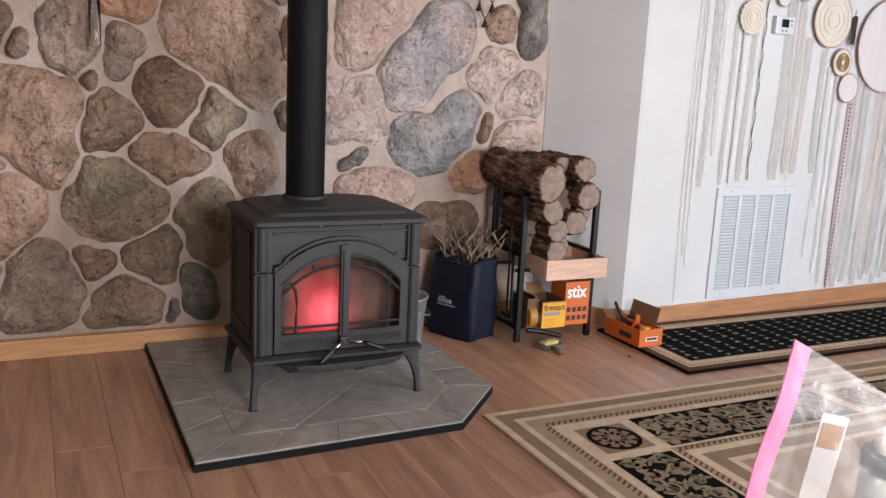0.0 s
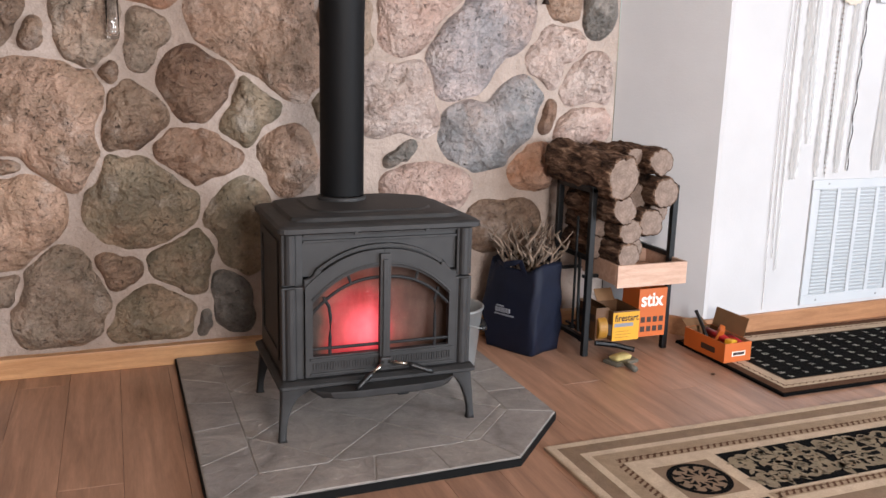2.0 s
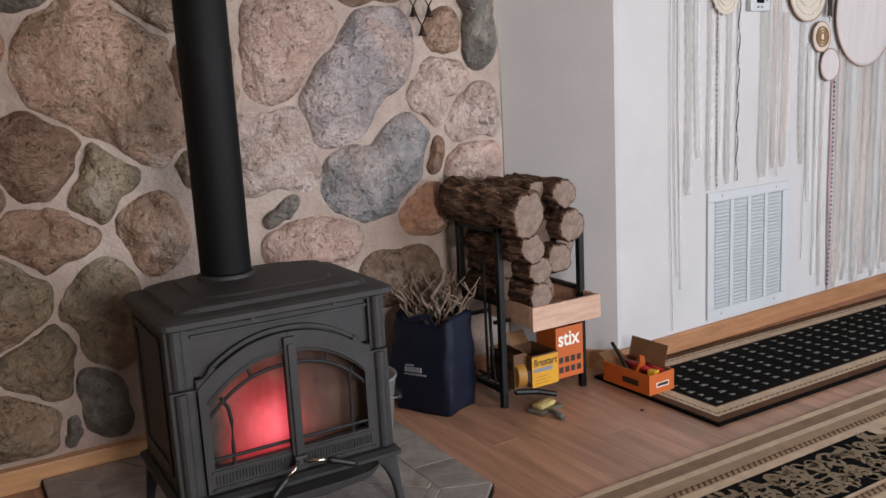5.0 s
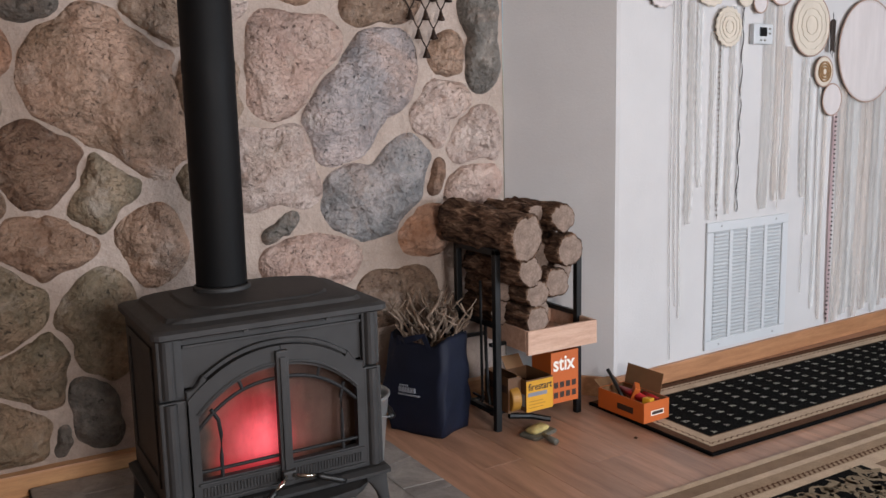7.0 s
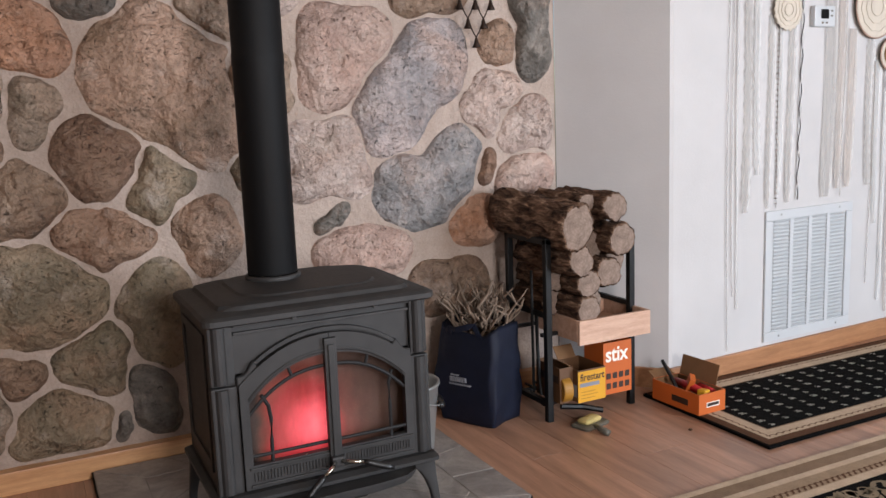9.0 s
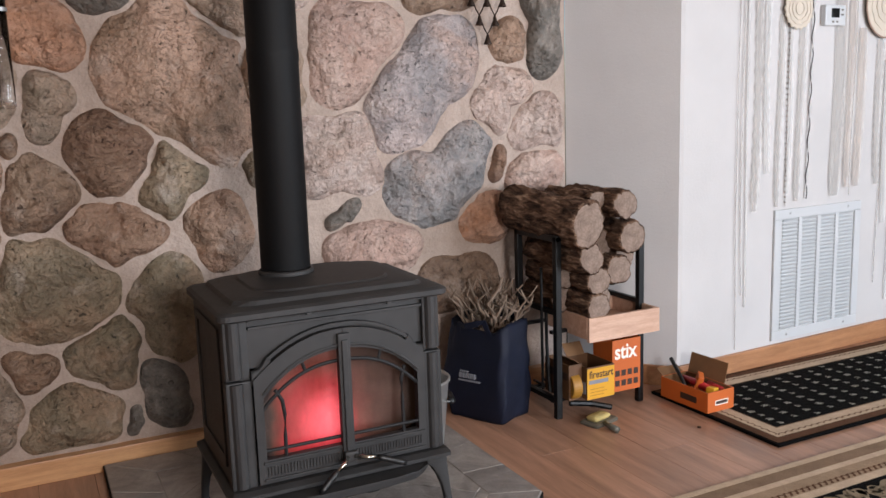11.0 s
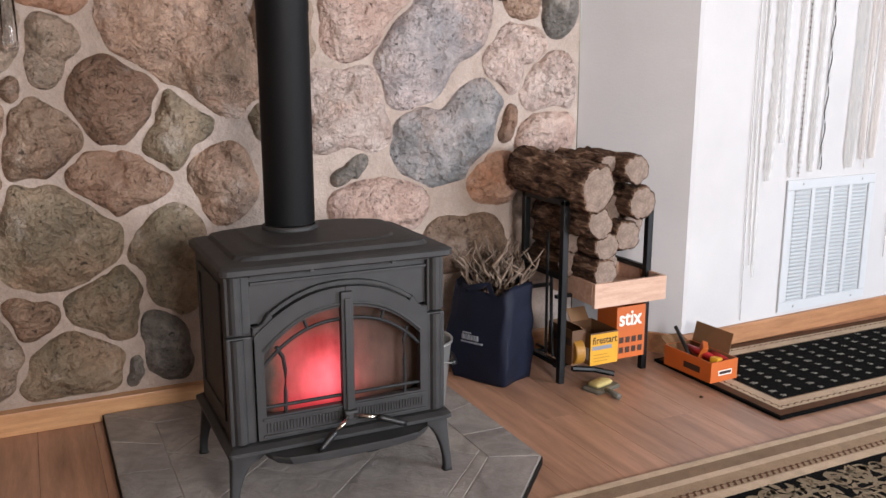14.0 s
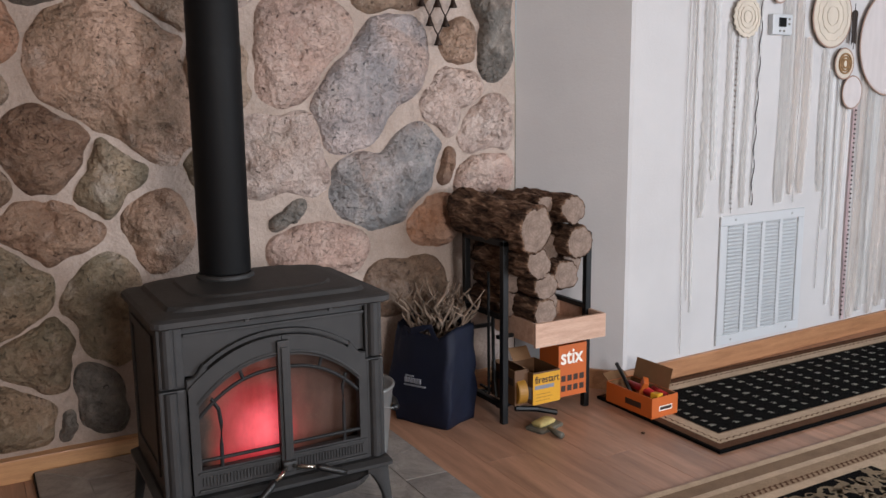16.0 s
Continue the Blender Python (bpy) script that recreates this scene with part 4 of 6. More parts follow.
log(2.385, 0.848, 0.058, 3.37, 0.36, 1.0, 0, 8)
log(2.29, 0.868, 0.036, 3.42, 0.32, 1.0, 0, 9)
log(2.2, 0.56, 0.045, 3.5, 0.24, 1.0, 0, 11)
log(2.19, 0.47, 0.05, 3.52, 0.22, 1.0, 0, 12)
log(2.345, 0.47, 0.048, 3.47, 0.24, 1.0, 0, 13)
log(2.45, 0.62, 0.05, 3.46, 0.26, 1.0, 0, 14)

# ---- fire-lighter boxes on the rack's low shelf ----


def carton(name, x0, x1, y0, y1, z0, z1, material, label, turn=0.0):
    c = thing(name, label, "box", at=pose((x0 + x1) / 2, (y0 + y1) / 2, z0, 0, 0, turn))
    w, d, h = (x1 - x0) / 2, (y1 - y0) / 2, z1 - z0
    bm = bmesh.new()
    for r in ((-w, w, -d, -d + 0.003, 0, h), (-w, w, d - 0.003, d, 0, h), (-w, -w + 0.003, -d + 0.0032, d - 0.0032, 0, h), (w - 0.003, w, -d + 0.0032, d - 0.0032, 0, h), (-w + 0.003, w - 0.003, -d + 0.003, d - 0.003, 0, 0.003)):
        box(bm, *r)
    part("carton", bm, material, c)
    return c, w, d, h


PRINT_SMALL = simple("small_print", (150, 104, 24), 0.6)


def lettering(text, width, at, bold):
    """A printed word as a thin mesh, scaled to its width."""
    curve = bpy.data.curves.new("word", "FONT")
    curve.body, curve.extrude, curve.offset = text, 0.0003, bold
    curve.size = 0.05
    holder = new("word", curve)
    bpy.context.view_layer.update()
    mesh = bpy.data.meshes.new_from_object(holder.evaluated_get(bpy.context.evaluated_depsgraph_get()))
    letters = bmesh.new()
    letters.from_mesh(mesh)
    bpy.data.objects.remove(holder)
    bpy.data.curves.remove(curve)
    bpy.data.meshes.remove(mesh)
    lo, hi = min(v.co.x for v in letters.verts), max(v.co.x for v in letters.verts)
    k = width / (hi - lo)
    for v in letters.verts:
        v.co.x, v.co.y = (v.co.x - lo) * k, v.co.y * k * 1.15
    letters.transform(at)
    return letters


stix, w, d, h = carton("firelighter_box", 2.365, 2.506, 3.42, 3.55, 0.076, 0.292, ORANGE, "tall orange cardboard box of fire sticks on the rack")
bm = lettering("stix", 0.112, pose(-w + 0.012, -d - 0.001, h - 0.078, 90), 0.001)
part("print", bm, WHITE_PRINT, stix, "white word on the box")
bm = bmesh.new()
for r in range(2):
    for k in range(4):
        box(bm, -w + 0.014 + k * 0.031, -w + 0.036 + k * 0.031, -d - 0.0014, -d, 0.022 + r * 0.042, 0.047 + r * 0.042, 0.0005)
part("print", bm, DARK_PRINT, stix, "dark picture panels")

fire, w, d, h = carton("firelighter_box", 2.226, 2.358, 3.4, 3.58, 0.076, 0.208, BOX_BROWN, "open yellow and brown cardboard box of firelighters on the rack")
part("print", boxes((-w, w, -d - 0.0012, -d, 0, h - 0.006)), YELLOW, fire, "yellow printed front")
part("print", boxes((-w + 0.008, w - 0.03, -d - 0.0018, -d - 0.0012, 0.062, 0.078)), CREAM, fire, "pale photo strip")
part("print", boxes((-w - 0.0012, -w, -d + 0.01, d - 0.04, 0.02, 0.07)), CREAM, fire, "pale printed panel")
bm = lettering("firestart", 0.118, pose(-w + 0.009, -d - 0.0016, 0.087, 90), 0.0008)
part("print", bm, DARK_PRINT, fire, "dark word on the box")
part("print", boxes(*[(-w + 0.014, w - 0.05 + 0.012 * (k % 2), -d - 0.0016, -d - 0.0012, 0.014 + k * 0.013, 0.0165 + k * 0.013) for k in range(3)]), PRINT_SMALL, fire, "small printed bars")
part("flap", boxes((-0.045, 0.045, -0.001, 0.001, 0, 0.06), m=pose(0.0, d - 0.01, h, -38)), CARD, fire, "raised cardboard flap")
part("flap", boxes((-0.001, 0.001, -0.06, 0.06, 0, 0.04), m=pose(-w, 0.0, h, 0, -50)), CARD, fire)
box_b, w, d, h = carton("firelighter_box", 2.16, 2.222, 3.43, 3.6, 0.076, 0.22, BOX_BROWN, "second brown firelighter box half hidden on the rack")
part("print", boxes((-w - 0.0012, -w, -d + 0.01, d - 0.01, 0.08, 0.11)), DARK_PRINT, box_b)
# disc added for the second box's yellow print, shade mixed into its colour
pkg = lathe([(0, -0.02), (0.05, -0.02), (0.052, -0.016), (0.052, 0.016), (0.05, 0.02), (0, 0.02)], 28, pose(0, 0, 0, 0, 90, 0))
rolled = part("firelighter_tub", pkg, simple("shaded_yellow_print", (150, 106, 34), 0.55))
rolled.matrix_world = pose(2.19, 3.45, 0.129, 0, 0, -6)
tagged(rolled, "round yellow disc standing for the second box's print on the rack", "tub")

# ---- hand brush on the floor ----
brush = thing("hand_brush", "small grey hand brush with yellow bristles on the floor", "brush", at=pose(2.245, 3.35, 0, 0, 0, 16))
part("bristles", loft([(rounded_rect(-0.045, 0.045, -0.02, 0.026, 0.01), 0.0125), (rounded_rect(-0.05, 0.05, -0.025, 0.03, 0.012), 0.024), (rounded_rect(-0.04, 0.04, -0.018, 0.022, 0.01), 0.032)]), BRISTLE, brush, "worn yellow bristles", True)
part("block", loft([(rounded_rect(-0.07, 0.07, -0.045, 0.042, 0.014), 0.0), (rounded_rect(-0.072, 0.072, -0.047, 0.044, 0.014), 0.008), (rounded_rect(-0.066, 0.066, -0.04, 0.038, 0.014), 0.013)]), GREY_PLASTIC, brush)
bm = bmesh.new()
tube(bm, [(-0.02, -0.04, 0.012), (-0.035, -0.075, 0.014), (-0.05, -0.125, 0.013)], 0.01, 10, taper=[0.008, 0.011, 0.013])
part("handle", bm, GREY_PLASTIC, brush, "", True)

# a crumb of charcoal on the floor
bm = bmesh.new()
bmesh.ops.create_icosphere(bm, subdivisions=2, radius=0.008)
for v in bm.verts:
    v.co *= 1 + 0.4 * noise.noise(v.co * 300)
    v.co.z = max(v.co.z * 0.6, -0.003)
crumb = part("wood_chip", bm, BARK)
crumb.matrix_world = pose(2.53, 3.1, 0.003)
tagged(crumb, "small dark wood chip on the floor", "wood chip")

# ---- open orange carton with odds and ends ----
obox = thing("open_carton", "open orange cardboard carton of small tools on the rug", "box", at=pose(2.636, 3.168, 0.014, 0, 0, 2))
OW, OD, OH = 0.142, 0.264, 0.084
bm = boxes((0, OW, 0, 0.003, 0, OH), (0, OW, OD - 0.003, OD, 0, OH), (0, 0.003, 0.0032, OD - 0.0032, 0, OH), (OW - 0.003, OW, 0.0032, OD - 0.0032, 0, OH), (0.003, OW - 0.003, 0.003, OD - 0.003, 0, 0.003))
part("carton", bm, ORANGE, obox)
part("lining", boxes((0.0035, 0.005, 0.004, OD - 0.004, 0.004, OH - 0.001), (OW - 0.005, OW - 0.0035, 0.004, OD - 0.004, 0.004, OH - 0.001), (0.006, OW - 0.006, OD - 0.005, OD - 0.0036, 0.004, OH - 0.001), (0.006, OW - 0.006, 0.0036, 0.005, 0.004, OH - 0.001)), CARD, obox, "brown cardboard inside")
part("flap", boxes((-0.001, 0.001, 0.0, OD - 0.06, 0, 0.085), m=pose(OW, 0.05, OH, 0, 14)), CARD, obox, "brown upright flap")
part("flap", boxes((0.01, OW - 0.02, -0.001, 0.001, 0, 0.045), m=pose(0, OD, OH, -60)), CARD, obox, "brown folded-back flap")
part("print", boxes((0.04, 0.11, -0.0014, 0, 0.026, 0.046)), WHITE_PRINT, obox, "white label panel")
part("print", boxes((0.044, 0.106, -0.002, -0.0015, 0.03, 0.043)), DARK_PRINT, obox)
part("print", boxes((-0.0012, 0, 0.06, 0.15, 0.025, 0.05)), DARK_PRINT, obox)
bm = bmesh.new()
tube(bm, [(2.665, 3.3, 0.04), (2.675, 3.36, 0.1), (2.685, 3.44, 0.165)], 0.008, 10)
tagged(part("pencil_torch", bm, GRIP, None, "", True), "black rod-shaped lighter sticking out of the carton", "lighter")
bm = bmesh.new()
tube(bm, [(2.72, 3.22, 0.075), (2.715, 3.3, 0.085), (2.71, 3.39, 0.09)], 0.02, 12, taper=[0.014, 0.018, 0.012])
tagged(part("gas_lighter", bm, RED, None, "", True), "red plastic gas lighter lying in the carton", "lighter")
bm = bmesh.new()
tube(bm, [(2.76, 3.215, 0.075), (2.765, 3.3, 0.08)], 0.013, 12)
tagged(part("gas_lighter", bm, RED, None, "", True), "small dark red lighter lying in the carton", "lighter")
bm = boxes((-0.022, 0.022, -0.018, 0.018, 0, 0.075), bevel=0.006, m=pose(2.684, 3.2, 0.03, 0, 8, 20))
tagged(part("yellow_packet", bm, YELLOW), "yellow packet standing in the carton", "packet")
bm = boxes((-0.03, 0.03, -0.012, 0.012, 0, 0.09), bevel=0.004, m=pose(2.71, 3.33, 0.04, 20, -10, 50))
tagged(part("match_packet", bm, ORANGE), "orange match packet standing in the carton", "packet")

# ---- rugs ----


def ring(bm, x0, x1, y0, y1, a, c, z):
    """A flat mitred frame between insets a and c of a rectangle."""
    o = [(x0 + a, y0 + a), (x1 - a, y0 + a), (x1 - a, y1 - a), (x0 + a, y1 - a)]
    i = [(x0 + c, y0 + c), (x1 - c, y0 + c), (x1 - c, y1 - c), (x0 + c, y1 - c)]
    ov, iv = [bm.verts.new((x, y, z)) for x, y in o], [bm.verts.new((x, y, z)) for x, y in i]
    for k in range(4):
        j = (k + 1) % 4
        bm.faces.new((ov[k], ov[j], iv[j], iv[k]))


def flat(bm, x0, x1, y0, y1, z):
    bm.faces.new([bm.verts.new(p) for p in ((x0, y0, z), (x1, y0, z), (x1, y1, z), (x0, y1, z))])


def strip(bm, pts, width, z, closed=False):
    """A flat ribbon along (x, y) points."""
    pts = [Vector((x, y, 0)) for x, y in pts]
    vs = []
    for i, p in enumerate(pts):
        d = (pts[min(i + 1, len(pts) - 1)] - pts[max(i - 1, 0)])
        d = d.normalized() if d.length else Vector((1, 0, 0))
        w = (width[i] if isinstance(width, list) else width) / 2
        s = Vector((-d.y, d.x, 0)) * w
        vs.append((bm.verts.new((p.x + s.x, p.y + s.y, z)), bm.verts.new((p.x - s.x, p.y - s.y, z))))
    for (a, c), (e, f) in zip(vs, vs[1:]):
        bm.faces.new((a, c, f, e))


def rug_base(name, x0, x1, y0, y1, thick, label, edge, parent_label):
    r = thing(name, label, "rug", at=pose(0, 0, 0))
    part("backing", boxes((x0, x1, y0, y1, 0.0, thick - 0.0015), bevel=0.002), edge, r, parent_label)
    return r


# runner along the white wall
GX0, GX1, GY0, GY1, GT = 2.632, 6.3, 2.81, 3.5, 0.014
runner = rug_base("runner_rug", GX0, GX1, GY0, GY1, GT, "black runner rug with pale marks and scalloped beige border", WOOL_BLACK, "black bound edge")
for name, a, c, mat in (("outer_band", 0.01, 0.05, WOOL_BROWN), ("beige_band", 0.05, 0.115, WOOL_CREAM), ("line", 0.115, 0.122, WOOL_TAUPE)):
    bm = bmesh.new()
    ring(bm, GX0, GX1, GY0, GY1, a, c, GT)
    part(name, bm, mat, runner)
bm = bmesh.new()
flat(bm, GX0 + 0.122, GX1 - 0.122, GY0 + 0.122, GY1 - 0.122, GT)
part("field", bm, WOOL_BLACK, runner, "black field")
# scallops on the inner side of the brown band
bm = bmesh.new()
s = 0.034
for k in range(int((GX1 - GX0 - 0.12) / s)):
    for yy, sg_ in ((GY0 + 0.058, 1), (GY1 - 0.058, -1)):
        x = GX0 + 0.07 + k * s
        strip(bm, [(x + s * 0.5 * (1 - math.cos(t * math.pi / 6)), yy + sg_ * (0.003 + 0.012 * math.sin(t * math.pi / 6))) for t in range(7)], 0.005, GT + 0.0008)
for k in range(int((GY1 - GY0 - 0.12) / s)):
    y = GY0 + 0.07 + k * s
    strip(bm, [(GX0 + 0.061 + 0.012 * math.sin(t * math.pi / 6), y + s * 0.5 * (1 - math.cos(t * math.pi / 6))) for t in range(7)], 0.005, GT + 0.0008)
part("scallops", bm, WOOL_BROWN, runner, "brown scalloped line", kind="stuff")
bm = bmesh.new()
nx = int((GX1 - GX0 - 0.3) / 0.1)
for i in range(nx):
    for j in range(9):
        x = GX0 + 0.165 + i * 0.1 + (0.0 if j % 2 else 0.006)
        y = GY0 + 0.148 + j * 0.047 + (i % 2) * 0.0235
        if y > GY1 - 0.14:
            continue
        ww = 0.032 if j % 2 else 0.022
        for q in range(3):
            flat(bm, x - ww / 2 + (q % 2) * 0.006, x + ww / 2 - (q == 2) * 0.008, y - 0.009 + q * 0.0068, y - 0.0052 + q * 0.0068, GT + 0.0008)
part("woven_pattern", bm, WOOL_MARK, runner, "pale woven dashes", kind="stuff")

# large patterned rug
AX0, AX1, AY0, AY1, AT = 1.532, 4.75, 0.35, 2.685, 0.011
area_rug = rug_base("area_rug", AX0, AX1, AY0, AY1, AT, "large beige rug with black scroll panels and medallions", WOOL_CREAM, "cream bound edge")
for name, a, c, mat in (("cream_band", 0.004, 0.032, WOOL_CREAM), ("beige_band", 0.032, 0.085, WOOL_TAUPE), ("pale_band", 0.085, 0.112, WOOL_CREAM), ("beige_band", 0.112, 0.152, WOOL_BEIGE), ("chain_band", 0.152, 0.186, WOOL_BEIGE), ("cream_band", 0.186, 0.212, WOOL_CREAM), ("panel_band", 0.212, 0.486, WOOL_CREAM),
                        ("chain_band", 0.486, 0.522, WOOL_BEIGE), ("cream_band", 0.522, 0.56, WOOL_CREAM), ("taupe_band", 0.56, 0.62, WOOL_TAUPE), ("cream_band", 0.62, 0.65, WOOL_CREAM)):
    bm = bmesh.new()
    ring(bm, AX0, AX1, AY0, AY1, a, c, AT)
    part(name, bm, mat, area_rug)
bm = bmesh.new()
flat(bm, AX0 + 0.65, AX1 - 0.65, AY0 + 0.65, AY1 - 0.65, AT)
part("field", bm, WOOL_BEIGE, area_rug)
# chain lines: small linked hooks
bm = bmesh.new()
for inset in (0.169, 0.504):
    n = int((AX1 - AX0 - 2 * inset) / 0.026)
    for k in range(n):
        x = AX0 + inset + k * 0.026
        for y in (AY0 + inset, AY1 - inset):
            strip(bm, [(x, y - 0.009), (x + 0.008, y - 0.009), (x + 0.016, y + 0.009), (x + 0.026, y + 0.009)], 0.0085, AT + 0.0007)
            strip(bm, [(x + 0.002, y + 0.009), (x + 0.01, y + 0.004)], 0.0045, AT + 0.0007)
    n = int((AY1 - AY0 - 2 * inset) / 0.026)
    for k in range(n):
        y = AY0 + inset + k * 0.026
        for x in (AX0 + inset, AX1 - inset):
            strip(bm, [(x - 0.009, y), (x - 0.009, y + 0.008), (x + 0.009, y + 0.016), (x + 0.009, y + 0.026)], 0.0085, AT + 0.0007)
part("chain_pattern", bm, WOOL_BROWN, area_rug, "dark brown woven chain", kind="stuff")
scrolls, medal_dark = bmesh.new(), bmesh.new()


def spiral(cx, cy, r, start, turns, sense, w=0.007):
    n = 16
    pts = [(cx + r * (1 - 0.8 * k / n) * math.cos(start + sense * turns * 6.283 * k / n), cy + r * (1 - 0.8 * k / n) * math.sin(start + sense * turns * 6.283 * k / n)) for k in range(n + 1)]
    strip(scrolls, pts, [w * (1 - 0.5 * k / n) for k in range(n + 1)], AT + 0.0016)


def leaf(cx, cy, a, l, w):
    pts = [(cx + l * t * math.cos(a), cy + l * t * math.sin(a)) for t in (0, 0.25, 0.5, 0.75, 1)]
    strip(scrolls, pts, [0.002, w, w * 1.1, w * 0.7, 0.001], AT + 0.0013)


def scroll_panel(x0, x1, y0, y1, seed):
    """A black panel filled with facing scrolls and leaves."""
    panel = bmesh.new()
    flat(panel, x0, x1, y0, y1, AT + 0.0007)
    part("black_panel", panel, WOOL_BLACK, area_rug, "black woven panel")
    rnd = random.Random(seed)
    L, W = x1 - x0, y1 - y0
    along = L > W
    n = max(4, int((L if along else W) / 0.085))
    for k in range(n):
        f = (k + 0.5) / n
        for s_ in (-1, 1):
            u, v = f, 0.5 + s_ * 0.24
            cx, cy = (x0 + u * L, y0 + v * W) if along else (x0 + v * L, y0 + u * W)
            spiral(cx, cy, 0.044 + rnd.uniform(-0.006, 0.006), rnd.uniform(0, 6.28), 1.15, s_ * (1 if k % 2 else -1), 0.015)
            leaf(cx, cy, rnd.uniform(0, 6.28), 0.06, 0.026)
            for q in range(9):
                leaf(cx + rnd.uniform(-0.03, 0.03), cy + rnd.uniform(-0.03, 0.03), rnd.uniform(0, 6.28), rnd.uniform(0.03, 0.055), rnd.uniform(0.014, 0.028))
            spiral(cx + rnd.uniform(-0.03, 0.03), cy + rnd.uniform(-0.02, 0.02), 0.024, rnd.uniform(0, 6.28), 1.0, 1, 0.006)
        cx, cy = (x0 + f * L, y0 + 0.5 * W) if along else (x0 + 0.5 * L, y0 + f * W)
        for q in range(4):
            leaf(cx, cy, 0.785 + q * 1.5708 + rnd.uniform(-0.2, 0.2), 0.04, 0.015)
    mx, my = (x0 + x1) / 2, (y0 + y1) / 2
    if along:
        for q in range(3):
            strip(scrolls, [(mx - 0.09 + q * 0.015, my - 0.045 + q * 0.03), (mx + 0.09 - q * 0.015, my - 0.045 + q * 0.03)], 0.007, AT + 0.0018)


def medallion(x0, y0, size):
    ground = bmesh.new()
    flat(ground, x0 + 0.02, x0 + size - 0.02, y0 + 0.02, y0 + size - 0.02, AT + 0.0007)
    part("medallion_ground", ground, WOOL_TAUPE, area_rug)
    cx, cy, r = x0 + size / 2, y0 + size / 2, size * 0.36
    pts = [(cx + r * math.cos(k * 6.2832 / 36), cy + r * math.sin(k * 6.2832 / 36)) for k in range(37)]
    strip(medal_dark, pts, 0.018, AT + 0.0014)
    for q in range(10):
        a = q * 0.6283
        for rr, w in ((0.25, 0.018), (0.6, 0.02)):
            px, py = cx + r * rr * math.cos(a + rr), cy + r * rr * math.sin(a + rr)
            strip(medal_dark, [(px, py), (px + 0.02 * math.cos(a + 1.1), py + 0.02 * math.sin(a + 1.1)), (px + 0.034 * math.cos(a + 0.4), py + 0.034 * math.sin(a + 0.4))], [0.003, w, 0.003], AT + 0.0014)


PB, PE = 0.224, 0.474
size = PE - PB
for mx in (AX0 + PB, AX1 - PE):
    for my in (AY1 - PE, AY0 + PB):
        medallion(mx, my, size)
xa, xb = AX0 + PE + 0.03, AX1 - PE - 0.03
half = (xb - xa - size - 0.06) / 2
scroll_panel(xa, xa + half, AY1 - PE, AY1 - PB, 1)
medallion(xa + half + 0.03, AY1 - PE, size)
scroll_panel(xb - half, xb, AY1 - PE, AY1 - PB, 2)
scroll_panel(xa, xb, AY0 + PB, AY0 + PE, 3)
ya, yb = AY0 + PE + 0.03, AY1 - PE - 0.03
scroll_panel(AX0 + PB, AX0 + PE, ya, yb, 4)
scroll_panel(AX1 - PE, AX1 - PB, ya, yb, 5)
part("scrollwork", scrolls, WOOL_SCROLL, area_rug, "grey-beige woven scrolls and leaves", kind="stuff")
part("medallion_pattern", medal_dark, WOOL_BLACK, area_rug, "black woven medallion rings", kind="stuff")

# ---- return-air vent on the white wall ----


def on_wall(ob, u, z, out=0.0):
    ob.matrix_world = VENT @ pose(u, -out, z)
    return ob


U0, V0, VW, VH = 0.585, 0.11, 0.612, 0.617
vent = tagged(on_wall(new("wall_vent_grille"), U0, V0), "white louvred return-air vent grille on the wall", "vent")
FR = 0.045
for r in ((0, VW, -0.012, 0, 0, FR), (0, VW, -0.012, 0, VH - FR, VH), (0, FR, -0.012, 0, FR + 0.0005, VH - FR - 0.0005), (VW - FR, VW, -0.012, 0, FR + 0.0005, VH - FR - 0.0005)):
    part("frame", boxes(r, bevel=0.003), WHITE, vent)
part("backing", boxes((FR, VW - FR, -0.0025, -0.0005, FR, VH - FR)), SLOT, vent, "shadowed back of the vent")
cw = (VW - 2 * FR) / 4
for k in range(1, 4):
    part("mullion", boxes((FR + cw * k - 0.012, FR + cw * k + 0.012, -0.011, -0.003, FR, VH - FR), bevel=0.002), WHITE, vent)
rows = 30
pitch = (VH - 2 * FR) / rows
slat_bm = boxes((-(cw - 0.025) / 2, (cw - 0.025) / 2, -0.0008, 0.0008, -0.0075, 0.0075), m=pose(0, 0, 0, 38))
first = None
for k in range(4):
    for r in range(rows):
        m = pose(FR + cw * (k + 0.5), -0.0075, FR + pitch * (r + 0.5))
        if first is None:
            first = part("slat", slat_bm, WHITE, vent)
            slat = first
        else:
            slat = new("slat", first.data)
            slat.parent = vent
        slat.matrix_local = m
for x, z in ((0.1, VH - 0.02), (VW - 0.1, VH - 0.02), (0.1, 0.02), (VW - 0.1, 0.02)):
    part("screw", lathe([(0, 0.014), (0.005, 0.0135), (0.006, 0.012), (0.006, 0.01)], 10, pose(x, 0, z, 90)), STEEL, vent)

# ---- thermostat ----
thermo = tagged(on_wall(new("thermostat"), 0.855, 1.553), "white wall thermostat with a small black screen", "thermostat")
part("case", boxes((0, 0.142, -0.028, 0, 0, 0.094), bevel=0.007), WHITE, thermo)
part("screen", boxes((0.04, 0.094, -0.0305, -0.027, 0.036, 0.078), bevel=0.001), SCREEN, thermo, "black display")
for x, z in ((0.115, 0.072), (0.115, 0.05), (0.052, 0.018), (0.08, 0.018)):
    part("button", boxes((x - 0.006, x + 0.006, -0.031, -0.027, z - 0.004, z + 0.004), bevel=0.001), GREY_PLASTIC, thermo)

# ---- wall hanging of doilies, hoops and ribbons ----


